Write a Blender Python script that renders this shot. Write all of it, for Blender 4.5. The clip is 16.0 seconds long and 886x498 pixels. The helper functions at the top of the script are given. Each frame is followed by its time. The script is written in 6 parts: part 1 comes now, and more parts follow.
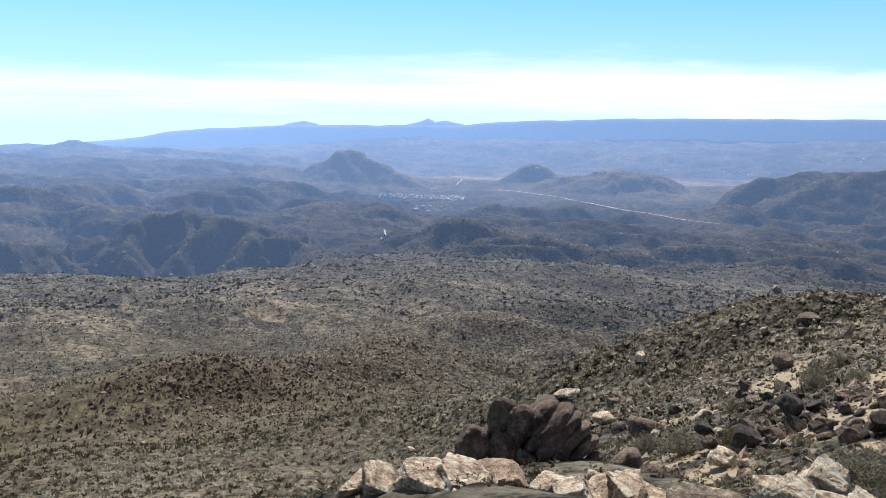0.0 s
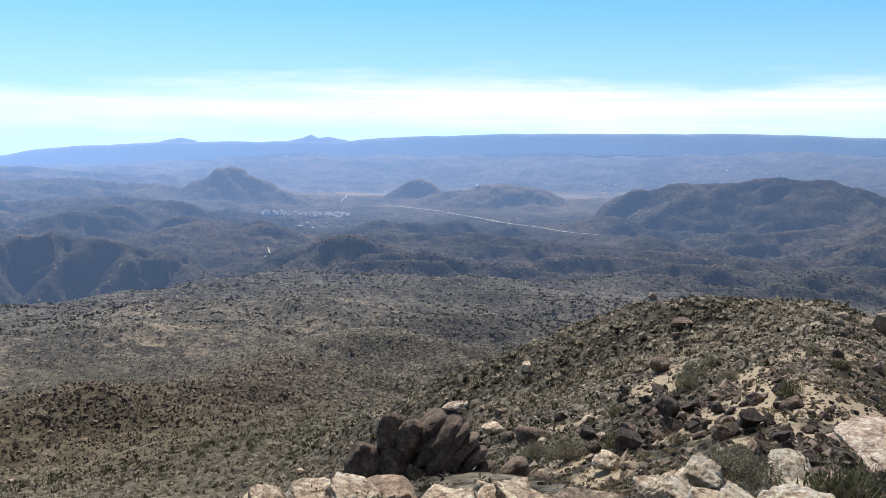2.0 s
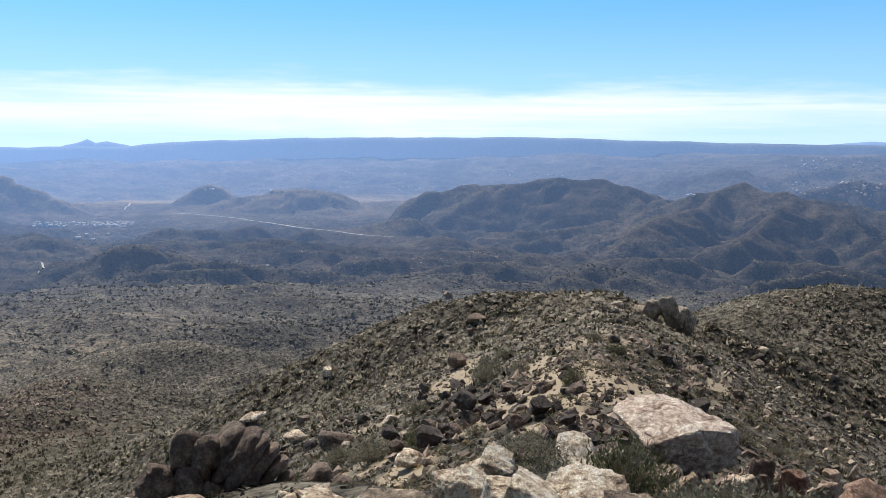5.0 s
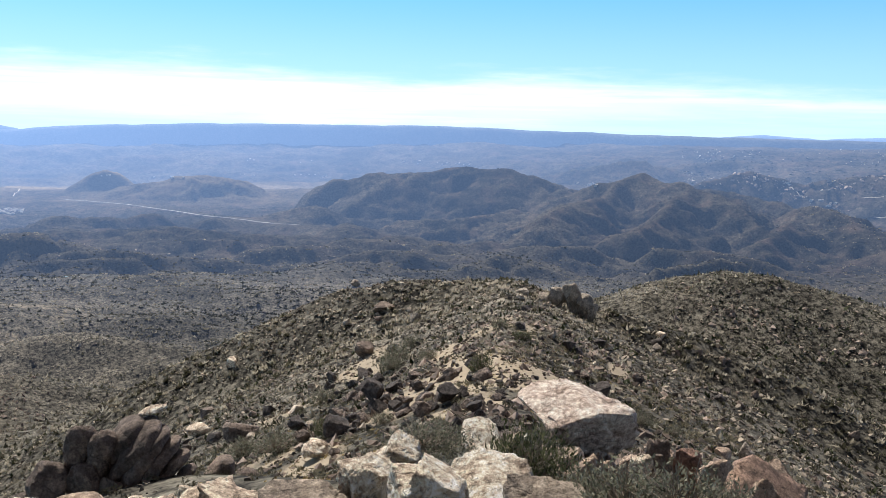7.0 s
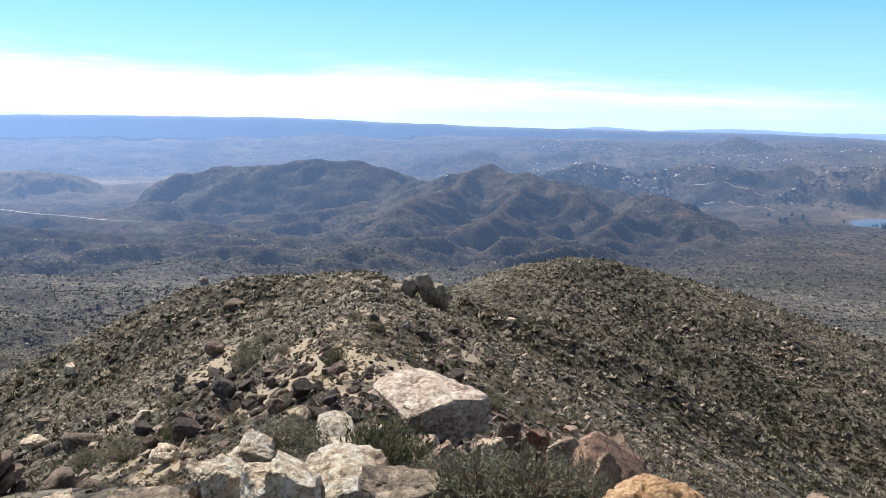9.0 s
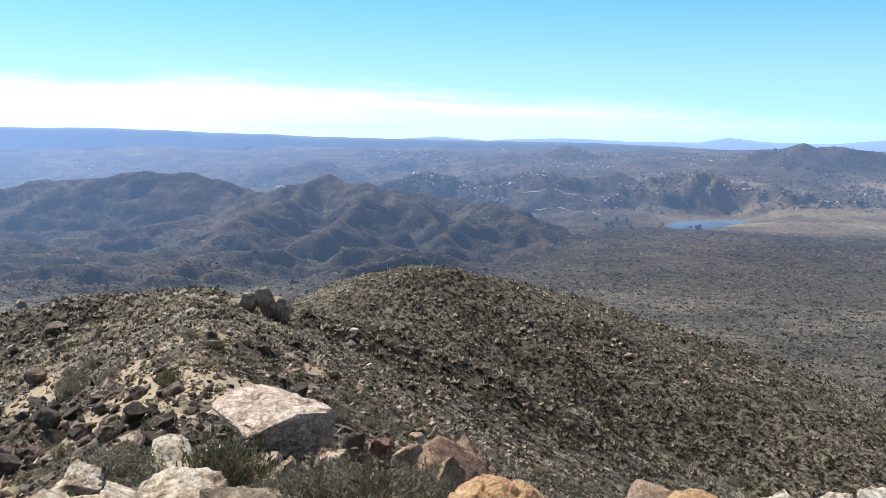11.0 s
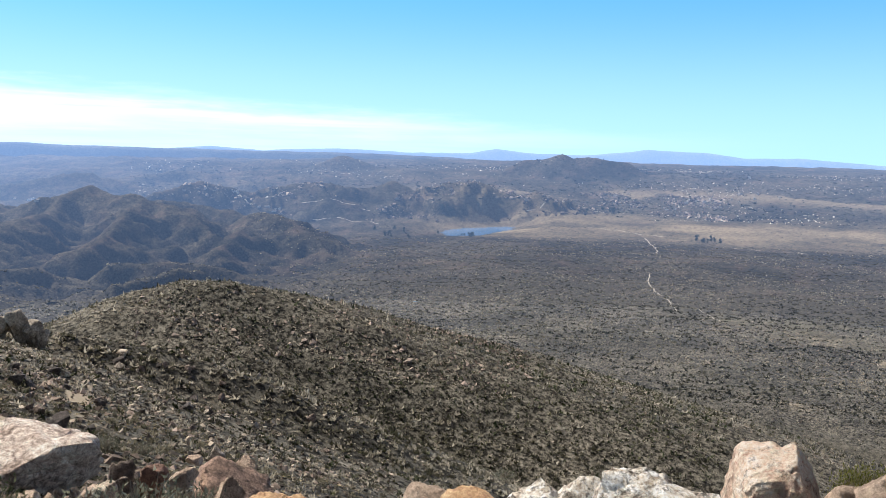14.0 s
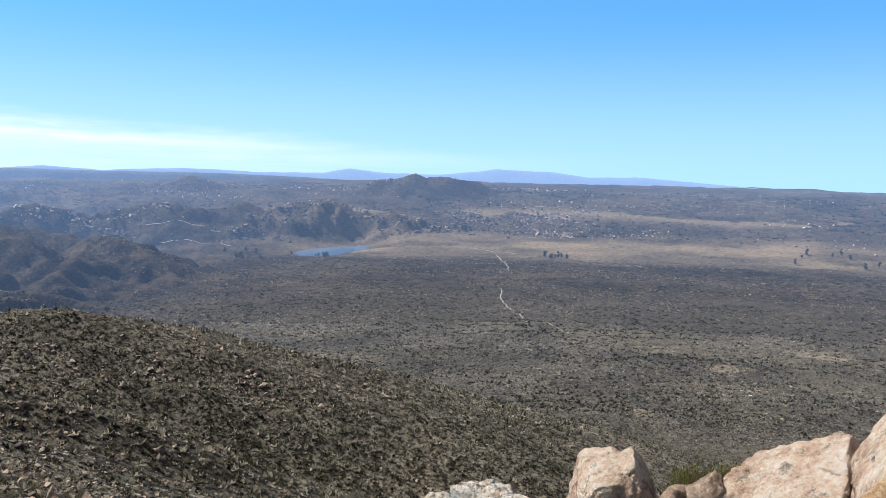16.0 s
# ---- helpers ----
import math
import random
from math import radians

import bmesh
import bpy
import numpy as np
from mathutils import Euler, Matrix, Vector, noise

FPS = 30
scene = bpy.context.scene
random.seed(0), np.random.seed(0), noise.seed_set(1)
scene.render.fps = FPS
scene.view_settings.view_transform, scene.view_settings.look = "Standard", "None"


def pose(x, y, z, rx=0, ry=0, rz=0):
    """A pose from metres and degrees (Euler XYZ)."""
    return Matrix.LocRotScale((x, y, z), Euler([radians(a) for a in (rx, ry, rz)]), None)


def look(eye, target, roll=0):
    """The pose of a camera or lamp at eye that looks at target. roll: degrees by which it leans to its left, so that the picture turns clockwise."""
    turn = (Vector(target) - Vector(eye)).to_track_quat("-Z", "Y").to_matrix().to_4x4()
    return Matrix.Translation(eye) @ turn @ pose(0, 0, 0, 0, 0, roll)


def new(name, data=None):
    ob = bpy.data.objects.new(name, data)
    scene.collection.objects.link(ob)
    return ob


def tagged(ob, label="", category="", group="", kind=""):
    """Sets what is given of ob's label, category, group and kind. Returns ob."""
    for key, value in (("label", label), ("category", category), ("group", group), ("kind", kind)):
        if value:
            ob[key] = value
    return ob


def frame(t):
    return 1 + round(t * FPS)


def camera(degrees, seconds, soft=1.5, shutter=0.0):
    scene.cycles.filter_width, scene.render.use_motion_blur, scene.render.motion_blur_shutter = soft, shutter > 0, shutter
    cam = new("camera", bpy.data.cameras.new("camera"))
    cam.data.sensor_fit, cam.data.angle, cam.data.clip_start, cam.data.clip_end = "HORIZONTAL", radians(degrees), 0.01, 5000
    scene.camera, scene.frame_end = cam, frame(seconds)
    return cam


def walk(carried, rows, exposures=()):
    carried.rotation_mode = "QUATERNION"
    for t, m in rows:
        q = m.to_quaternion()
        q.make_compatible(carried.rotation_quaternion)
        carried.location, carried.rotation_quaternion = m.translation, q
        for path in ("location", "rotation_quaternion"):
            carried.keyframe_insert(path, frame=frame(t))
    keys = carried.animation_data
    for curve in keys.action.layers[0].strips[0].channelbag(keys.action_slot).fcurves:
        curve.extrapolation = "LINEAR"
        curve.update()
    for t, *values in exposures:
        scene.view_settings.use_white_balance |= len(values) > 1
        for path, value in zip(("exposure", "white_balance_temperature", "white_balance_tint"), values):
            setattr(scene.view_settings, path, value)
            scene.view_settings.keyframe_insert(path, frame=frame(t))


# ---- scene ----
cam = camera(56, 16.0, soft=0.8)
EYE = 150.0
walk(cam, [
    (0, pose(0.016, 0.300, 150, 81.17, -0.65, -3.11)),
    (0.5, pose(0.027, 0.299, 150, 81.59, -0.85, -5.07)),
    (1, pose(0.037, 0.298, 150, 81.94, -0.59, -7.09)),
    (1.5, pose(0.047, 0.296, 150, 82.29, -0.35, -8.99)),
    (2, pose(0.057, 0.294, 150, 82.31, -0.40, -11.03)),
    (2.5, pose(0.068, 0.292, 150, 82.48, -0.29, -13.02)),
    (3, pose(0.080, 0.289, 150, 82.35, -0.39, -15.44)),
    (3.5, pose(0.094, 0.285, 150, 82.40, -0.51, -18.17)),
    (4, pose(0.104, 0.281, 150, 82.54, -0.81, -20.35)),
    (4.5, pose(0.116, 0.277, 150, 82.70, -0.26, -22.73)),
    (5, pose(0.127, 0.272, 150, 82.63, -0.16, -25.06)),
    (7.5, pose(0.162, 0.253, 150, 81.61, -0.94, -32.59)),
    (8, pose(0.169, 0.248, 150, 81.41, -0.65, -34.39)),
    (8.5, pose(0.185, 0.236, 150, 81.59, -0.35, -38.11)),
    (9, pose(0.199, 0.225, 150, 81.51, -0.95, -41.55)),
    (11.5, pose(0.247, 0.170, 150, 82.57, -0.94, -55.49)),
    (12, pose(0.257, 0.155, 150, 82.68, -0.96, -58.99)),
    (12.5, pose(0.267, 0.137, 150, 82.46, 0.30, -62.92)),
    (13, pose(0.271, 0.128, 150, 82.25, -0.92, -64.72)),
    (13.5, pose(0.274, 0.122, 150, 82.55, -0.87, -65.97)),
    (14, pose(0.278, 0.114, 150, 83.29, -1.10, -67.71)),
    (14.5, pose(0.282, 0.102, 150, 83.64, -0.99, -70.20)),
    (15, pose(0.287, 0.089, 150, 84.08, -0.97, -72.83)),
    (15.5, pose(0.290, 0.076, 150, 84.33, -0.79, -75.26)),
    (16, pose(0.293, 0.064, 150, 84.80, -1.02, -77.72)),
], exposures=[(0, 0.33), (2, 0.24), (5, 0.20), (7.5, 0.46), (9, 0.54), (12.5, 0.56), (14, 0.55), (15, 0.5), (16, 0.36)])

# ---- world, sun ----
SUN_AZ, SUN_EL = 8.0, 49.0
world = bpy.data.worlds.new("sky")
scene.world = world
world.use_nodes = True
wn, wl = world.node_tree.nodes, world.node_tree.links
wn.clear()
w_out = wn.new("ShaderNodeOutputWorld")
w_bg = wn.new("ShaderNodeBackground")
w_sky = wn.new("ShaderNodeTexSky")
w_sky.sky_type, w_sky.sun_disc = "NISHITA", False
w_sky.sun_elevation, w_sky.sun_rotation = radians(SUN_EL), radians(SUN_AZ)
w_sky.altitude, w_sky.air_density, w_sky.dust_density, w_sky.ozone_density = 900, 1.0, 0.6, 2.0
w_bg.inputs["Strength"].default_value = 0.13
wl.new(w_bg.outputs[0], w_out.inputs[0])


def wnode(kind, **values):
    n = wn.new(kind)
    for k, v in values.items():
        n.inputs[k].default_value = v
    return n


# a band of thin high cloud low over the horizon, thick in the south and thinning to the west
w_geo = wn.new("ShaderNodeTexCoord")
w_sep = wn.new("ShaderNodeSeparateXYZ")
wl.new(w_geo.outputs["Generated"], w_sep.inputs[0])
w_az = wn.new("ShaderNodeMath"); w_az.operation = "ARCTAN2"
wl.new(w_sep.outputs[0], w_az.inputs[0]); wl.new(w_sep.outputs[1], w_az.inputs[1])


def wmath(op, a, b=None, c=None):
    n = wn.new("ShaderNodeMath")
    n.operation = op
    for i, v in enumerate((a, b, c)):
        if v is None:
            continue
        if isinstance(v, (int, float)):
            n.inputs[i].default_value = v
        else:
            wl.new(v, n.inputs[i])
    return n.outputs[0]


def wramp(value, lo, hi, to_lo=0.0, to_hi=1.0):
    n = wn.new("ShaderNodeMapRange")
    n.interpolation_type = "SMOOTHSTEP"
    wl.new(value, n.inputs["Value"])
    for key, v in (("From Min", lo), ("From Max", hi), ("To Min", to_lo), ("To Max", to_hi)):
        if isinstance(v, (int, float)):
            n.inputs[key].default_value = v
        else:
            wl.new(v, n.inputs[key])
    return n.outputs[0]


w_map = wn.new("ShaderNodeMapping")
w_map.inputs["Scale"].default_value = (3.6, 3.6, 31)
wl.new(w_geo.outputs["Generated"], w_map.inputs[0])
w_noise = wn.new("ShaderNodeTexNoise")
w_noise.inputs["Scale"].default_value, w_noise.inputs["Detail"].default_value, w_noise.inputs["Roughness"].default_value = 1.0, 7, 0.6
wl.new(w_map.outputs[0], w_noise.inputs["Vector"])
w_el = wmath("MULTIPLY_ADD", w_sep.outputs[2], 30.31, 0.2)
w_azd = wmath("MULTIPLY", w_az.outputs[0], 57.3)
w_wob = wmath("MULTIPLY_ADD", w_noise.outputs["Fac"], 2.2, -1.1)
w_e2 = wmath("ADD", w_el, w_wob)
w_top = wramp(w_azd, 13.2, 90.4, 2.42, 1.2)
w_top = wmath("ADD", w_top, wramp(w_azd, -29.7, 7.6, -0.75, 0.0))
w_d1 = wmath("SUBTRACT", w_e2, w_top)
w_band = wmath("MULTIPLY", wramp(w_d1, -0.75, 0.2, 1.0, 0.0), wramp(w_e2, -0.6, 1.3, 0.3, 1.0))
w_band = wmath("MULTIPLY", w_band, wramp(w_azd, 41.6, 94.1, 1.0, 0.0))
w_map2 = wn.new("ShaderNodeMapping")
w_map2.inputs["Scale"].default_value = (2.2, 2.2, 75)
w_map2.inputs["Rotation"].default_value = (0.0, 0.02, 0.0)
wl.new(w_geo.outputs["Generated"], w_map2.inputs[0])
w_streak = wn.new("ShaderNodeTexNoise")
w_streak.inputs["Scale"].default_value, w_streak.inputs["Detail"].default_value, w_streak.inputs["Roughness"].default_value = 1.0, 6, 0.55
wl.new(w_map2.outputs[0], w_streak.inputs["Vector"])
w_band = wmath("MULTIPLY", w_band, wramp(w_streak.outputs["Fac"], 0.36, 0.56, 0.62, 1.0))
w_band = wmath("MULTIPLY", w_band, wramp(w_e2, 0.35, 1.15, 0.62, 1.0))
w_amt = wmath("MULTIPLY", w_band, wramp(w_azd, -26.0, 15.1, 0.72, 0.92))


def wmix(fac, a, b):
    n = wn.new("ShaderNodeMix")
    n.data_type = "RGBA"
    for key, v in (("Factor", fac), ("A", a), ("B", b)):
        if isinstance(v, tuple):
            n.inputs[key].default_value = (*v, 1)
        else:
            wl.new(v, n.inputs[key])
    return n.outputs["Result"]


# clear winter air: pale blue on the horizon, deep blue above and away from the sun
w_low = wmix(wramp(w_azd, -24.1, 106.9), (4.3, 6.6, 7.5), (3.0, 5.2, 7.2))
w_high = wmix(wramp(w_azd, -24.1, 106.9), (1.35, 4.3, 8.3), (0.8, 2.8, 7.4))
w_clear = wmix(wramp(w_el, -0.5, 6.5), w_low, w_high)
w_away = wmath("ABSOLUTE", wmath("SUBTRACT", w_azd, 10.0))
w_clear = wmix(wramp(w_away, 95.0, 170.0), w_clear, (1.5, 2.3, 3.2))
w_tint = wn.new("ShaderNodeMix")
w_tint.data_type, w_tint.blend_type = "RGBA", "MULTIPLY"
w_tint.inputs["Factor"].default_value = 1.0
wl.new(w_sky.outputs[0], w_tint.inputs["A"])
w_tint.inputs["B"].default_value = (0.98, 0.57, 0.37, 1)
w_all = wmix(wramp(w_el, 5.0, 15.0), w_clear, w_tint.outputs["Result"])
wl.new(wmix(w_amt, w_all, (7.0, 7.4, 7.7)), w_bg.inputs["Color"])


def around(az, r, z):
    """The place at a bearing (degrees clockwise from +y), a distance and a height."""
    return Vector((r * math.sin(radians(az)), r * math.cos(radians(az)), z))


# The lie of the land below is noted in survey bearings, distances and heights; lay() turns them into places in metres.
SPREAD = 1.8907
TURN = (37.8052, 56.7204, -0.0817, -0.3908, 0.0173, -5.1604, 0.1829)
LIFT = (-0.00518, 0.00397, 0.01144, -0.00903)
TALL = (1.9338, -0.0077, -0.0575)


def lay(x, y, z):
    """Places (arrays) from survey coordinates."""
    x, y, z = np.asarray(x, float), np.asarray(y, float), np.asarray(z, float)
    r = np.hypot(x, y)
    a = (np.degrees(np.arctan2(x, y)) + 4) % 360 - 4
    s = np.clip((z - EYE) / np.maximum(r, 0.5), -0.24, 0.05)
    behind = np.clip((a - 82) / 274, 0, 1)
    u = np.where(a <= 82, (a - 38) / 30, 1.4667 - behind * 2.8667)
    az = np.radians(sum(c * u ** k for k, c in enumerate(TURN[:5])) + s * (TURN[5] * u + TURN[6]) + 360 * behind)
    r2 = r / SPREAD
    z2 = EYE + (z - EYE) * sum(c * u ** k for k, c in enumerate(TALL)) / SPREAD + r2 * sum(c * u ** k for k, c in enumerate(LIFT))
    return np.stack([r2 * np.sin(az), r2 * np.cos(az), z2], -1)


def place(az, r, z):
    """The place of a thing by survey bearing, distance and height, facing the summit."""
    p = Vector(lay(*around(az, r, z)))
    return Matrix.Translation(p) @ Matrix.Rotation(math.atan2(-p.x, p.y), 4, "Z")


sun = new("sun", bpy.data.lights.new("sun", "SUN"))
sun.data.energy, sun.data.angle, sun.data.color = 5.0, radians(0.5), (1.0, 0.955, 0.89)
sun.matrix_world = look(around(SUN_AZ, 100, 100 * math.tan(radians(SUN_EL))), (0, 0, 0))


# ---- materials ----
def material(name):
    m = bpy.data.materials.new(name)
    m.use_nodes = True
    nt = m.node_tree
    return m, nt, nt.nodes["Principled BSDF"]


def node(nt, kind, **values):
    n = nt.nodes.new(kind)
    for k, v in values.items():
        if hasattr(v, "is_linked"):
            nt.links.new(v, n.inputs[k.replace("_", " ")])
        else:
            n.inputs[k.replace("_", " ")].default_value = v
    return n


def noise_tex(nt, scale, detail=5, rough=0.6, stretch=None, coords=None):
    co = coords or node(nt, "ShaderNodeNewGeometry").outputs["Position"]
    if stretch:
        mp = node(nt, "ShaderNodeMapping", Scale=stretch)
        nt.links.new(co, mp.inputs[0])
        co = mp.outputs[0]
    n = node(nt, "ShaderNodeTexNoise", Scale=scale, Detail=detail, Roughness=rough)
    nt.links.new(co, n.inputs["Vector"])
    return n.outputs["Fac"]


def ramp(nt, value, stops):
    n = node(nt, "ShaderNodeValToRGB")
    nt.links.new(value, n.inputs[0])
    el = n.color_ramp.elements
    while len(el) < len(stops):
        el.new(0.5)
    for e, (p, c) in zip(el, stops):
        e.position = p
        e.color = (c, c, c, 1) if isinstance(c, (int, float)) else (*c, 1)
    return n.outputs["Color"]


def mix(nt, fac, a, b, mode="MIX"):
    n = nt.nodes.new("ShaderNodeMix")
    n.data_type, n.blend_type = "RGBA", mode
    for key, v in (("Factor", fac), ("A", a), ("B", b)):
        if hasattr(v, "is_linked"):
            nt.links.new(v, n.inputs[key])
        elif key == "Factor":
            n.inputs[0].default_value = v
        else:
            n.inputs[key].default_value = (*v, 1)
    return n.outputs["Result"]


def bump(nt, bsdf, height, strength, distance):
    b = node(nt, "ShaderNodeBump", Strength=strength, Distance=distance)
    nt.links.new(height, b.inputs["Height"])
    nt.links.new(b.outputs[0], bsdf.inputs["Normal"])


def attribute(nt, name):
    n = nt.nodes.new("ShaderNodeAttribute")
    n.attribute_name = name
    return n.outputs["Fac"]


def times(nt, a, b):
    n = nt.nodes.new("ShaderNodeMath")
    n.operation = "MULTIPLY"
    for k, v in enumerate((a, b)):
        if isinstance(v, (int, float)):
            n.inputs[k].default_value = v
        else:
            nt.links.new(v, n.inputs[k])
    return n.outputs[0]


def rock_material(name, pale, mid, dark, lichen=(0.05, 0.045, 0.04), lichen_cover=0.5, fine=1.0, mottle=0.45):
    """Weathered granite: pale body, warm stains, dark lichen spots and cracks."""
    m, nt, b = material(name)
    co = node(nt, "ShaderNodeTexCoord").outputs["Object"]
    big = noise_tex(nt, 1.1 * fine, 7, 0.72, coords=co)
    col = ramp(nt, big, [(0.36, dark), (0.5, mid), (0.64, pale)])
    grain = noise_tex(nt, 22 * fine, 6, 0.75, coords=co)
    col = mix(nt, 0.6, col, ramp(nt, grain, [(0.35, 0.22), (0.65, 0.92)]), "OVERLAY")
    mid_n = noise_tex(nt, 4.5 * fine, 7, 0.75, coords=co)
    col = mix(nt, mottle, col, ramp(nt, mid_n, [(0.36, 0.25), (0.62, 0.9)]), "OVERLAY")
    spots = noise_tex(nt, 7 * fine, 8, 0.78, coords=co)
    col = mix(nt, ramp(nt, spots, [(lichen_cover - 0.02, 0.0), (lichen_cover + 0.09, 0.85)]), col, lichen)
    v = node(nt, "ShaderNodeTexVoronoi", Scale=0.8 * fine)
    v.feature = "DISTANCE_TO_EDGE"
    warp = node(nt, "ShaderNodeMix")
    warp.data_type = "VECTOR"
    warp.inputs[0].default_value = 0.6
    nt.links.new(co, warp.inputs["A"])
    nn = node(nt, "ShaderNodeTexNoise", Scale=2.5 * fine, Detail=4.0)
    nt.links.new(co, nn.inputs["Vector"])
    nt.links.new(nn.outputs["Color"], warp.inputs["B"])
    nt.links.new(warp.outputs["Result"], v.inputs["Vector"])
    crack = ramp(nt, v.outputs["Distance"], [(0.0, 0.35), (0.02, 1.0)])
    col = mix(nt, crack, mix(nt, 0.6, col, (0.03, 0.025, 0.02)), col)
    nt.links.new(col, b.inputs["Base Color"])
    b.inputs["Roughness"].default_value = 0.92
    b.inputs["Specular IOR Level"].default_value = 0.2
    hgt = mix(nt, 0.45, spots, crack)
    bump(nt, b, mix(nt, 0.4, hgt, grain), 1.0, 0.16 / fine)
    return m


M_PALE = rock_material("pale_granite", (0.70, 0.59, 0.46), (0.52, 0.41, 0.31), (0.22, 0.16, 0.12), lichen_cover=0.55, mottle=0.8)
M_CHALKFAR = rock_material("white_granite", (0.78, 0.69, 0.57), (0.62, 0.52, 0.40), (0.30, 0.22, 0.16), lichen_cover=0.55, mottle=0.8)
M_SLAB = rock_material("pale_slab_granite", (0.64, 0.54, 0.45), (0.50, 0.40, 0.33), (0.22, 0.16, 0.125), lichen_cover=0.57, mottle=0.75)
M_TANPALE = rock_material("brown_grey_granite", (0.52, 0.40, 0.30), (0.40, 0.30, 0.225), (0.23, 0.165, 0.125), lichen_cover=0.57)
M_TAN = rock_material("tan_granite", (0.72, 0.47, 0.28), (0.60, 0.37, 0.21), (0.42, 0.245, 0.14), (0.15, 0.10, 0.07), 0.64, mottle=0.25)
M_TANB = rock_material("pinkish_tan_granite", (0.84, 0.67, 0.52), (0.73, 0.54, 0.41), (0.46, 0.31, 0.225), (0.07, 0.055, 0.05), 0.565, mottle=0.4)
M_BROWN = rock_material("brown_varnished_granite", (0.24, 0.185, 0.147), (0.145, 0.112, 0.092), (0.075, 0.06, 0.052), (0.035, 0.03, 0.028), 0.58)
M_BROWNPALE = rock_material("lichened_brown_granite", (0.56, 0.47, 0.37), (0.30, 0.245, 0.19), (0.14, 0.11, 0.088), (0.04, 0.035, 0.03), 0.55)
M_RED = rock_material("reddish_granite", (0.34, 0.205, 0.148), (0.23, 0.14, 0.105), (0.12, 0.077, 0.06), (0.03, 0.025, 0.022), 0.57)
M_SLABRED = rock_material("striped_brown_granite", (0.46, 0.32, 0.23), (0.31, 0.21, 0.16), (0.14, 0.10, 0.08), (0.05, 0.04, 0.035), 0.57)
M_GREYROCK = rock_material("grey_granite", (0.38, 0.325, 0.265), (0.27, 0.23, 0.185), (0.14, 0.118, 0.096), (0.05, 0.045, 0.04), 0.57)
M_DARK = rock_material("dark_lichened_rock", (0.105, 0.088, 0.078), (0.065, 0.055, 0.05), (0.038, 0.033, 0.031), (0.016, 0.016, 0.016), 0.57)
M_CHALK = rock_material("white_granite_with_lichen", (0.84, 0.77, 0.66), (0.74, 0.66, 0.55), (0.40, 0.33, 0.26), (0.035, 0.03, 0.026), 0.515, 3.4, 0.9)


def haze_glow(nt, b, near=238.0, far=2485.0, most=0.74, even=False):
    """Haze painted on far country as distance-graded blue emission, strongest towards the sun."""
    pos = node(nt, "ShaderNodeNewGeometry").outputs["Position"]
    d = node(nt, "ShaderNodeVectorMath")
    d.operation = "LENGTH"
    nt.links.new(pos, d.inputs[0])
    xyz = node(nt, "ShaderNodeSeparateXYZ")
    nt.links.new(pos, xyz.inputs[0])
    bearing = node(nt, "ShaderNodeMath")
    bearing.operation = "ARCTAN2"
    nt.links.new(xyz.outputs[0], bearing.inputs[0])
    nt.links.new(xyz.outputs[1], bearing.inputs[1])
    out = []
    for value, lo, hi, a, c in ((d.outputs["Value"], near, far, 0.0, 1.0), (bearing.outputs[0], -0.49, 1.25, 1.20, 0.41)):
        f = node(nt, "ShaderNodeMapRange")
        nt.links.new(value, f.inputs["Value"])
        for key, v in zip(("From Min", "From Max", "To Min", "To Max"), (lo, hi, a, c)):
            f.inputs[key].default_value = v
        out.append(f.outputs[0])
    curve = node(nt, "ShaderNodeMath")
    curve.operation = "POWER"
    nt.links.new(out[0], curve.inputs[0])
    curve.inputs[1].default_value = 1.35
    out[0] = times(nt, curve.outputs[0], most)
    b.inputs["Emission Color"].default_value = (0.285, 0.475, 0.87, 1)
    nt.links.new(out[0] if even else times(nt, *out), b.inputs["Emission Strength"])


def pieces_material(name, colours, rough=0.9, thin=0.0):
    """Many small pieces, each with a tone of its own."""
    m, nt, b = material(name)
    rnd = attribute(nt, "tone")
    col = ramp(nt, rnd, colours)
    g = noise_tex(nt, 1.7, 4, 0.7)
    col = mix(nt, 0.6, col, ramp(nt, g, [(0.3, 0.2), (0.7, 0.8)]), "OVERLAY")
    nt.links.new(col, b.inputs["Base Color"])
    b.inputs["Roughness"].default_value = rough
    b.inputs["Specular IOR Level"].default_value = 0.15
    # distant pieces carry painted haze as blue emission
    haze_glow(nt, b)
    if thin:
        t = node(nt, "ShaderNodeBsdfTranslucent")
        nt.links.new(col, t.inputs["Color"])
        s = node(nt, "ShaderNodeMixShader", Fac=thin)
        nt.links.new(b.outputs[0], s.inputs[1])
        nt.links.new(t.outputs[0], s.inputs[2])
        nt.links.new(s.outputs[0], nt.nodes["Material Output"].inputs["Surface"])
    return m


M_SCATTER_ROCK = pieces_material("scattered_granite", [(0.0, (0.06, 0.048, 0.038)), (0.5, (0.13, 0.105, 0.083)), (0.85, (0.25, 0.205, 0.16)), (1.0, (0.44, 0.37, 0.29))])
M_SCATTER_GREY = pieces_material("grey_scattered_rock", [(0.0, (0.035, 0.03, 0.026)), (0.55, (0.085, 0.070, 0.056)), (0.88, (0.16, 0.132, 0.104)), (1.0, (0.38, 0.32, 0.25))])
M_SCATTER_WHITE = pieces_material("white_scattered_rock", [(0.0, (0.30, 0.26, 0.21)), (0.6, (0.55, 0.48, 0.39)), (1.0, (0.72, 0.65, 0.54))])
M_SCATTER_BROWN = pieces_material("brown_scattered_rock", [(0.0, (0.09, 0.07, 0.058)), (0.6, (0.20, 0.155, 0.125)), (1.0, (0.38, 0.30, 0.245))])
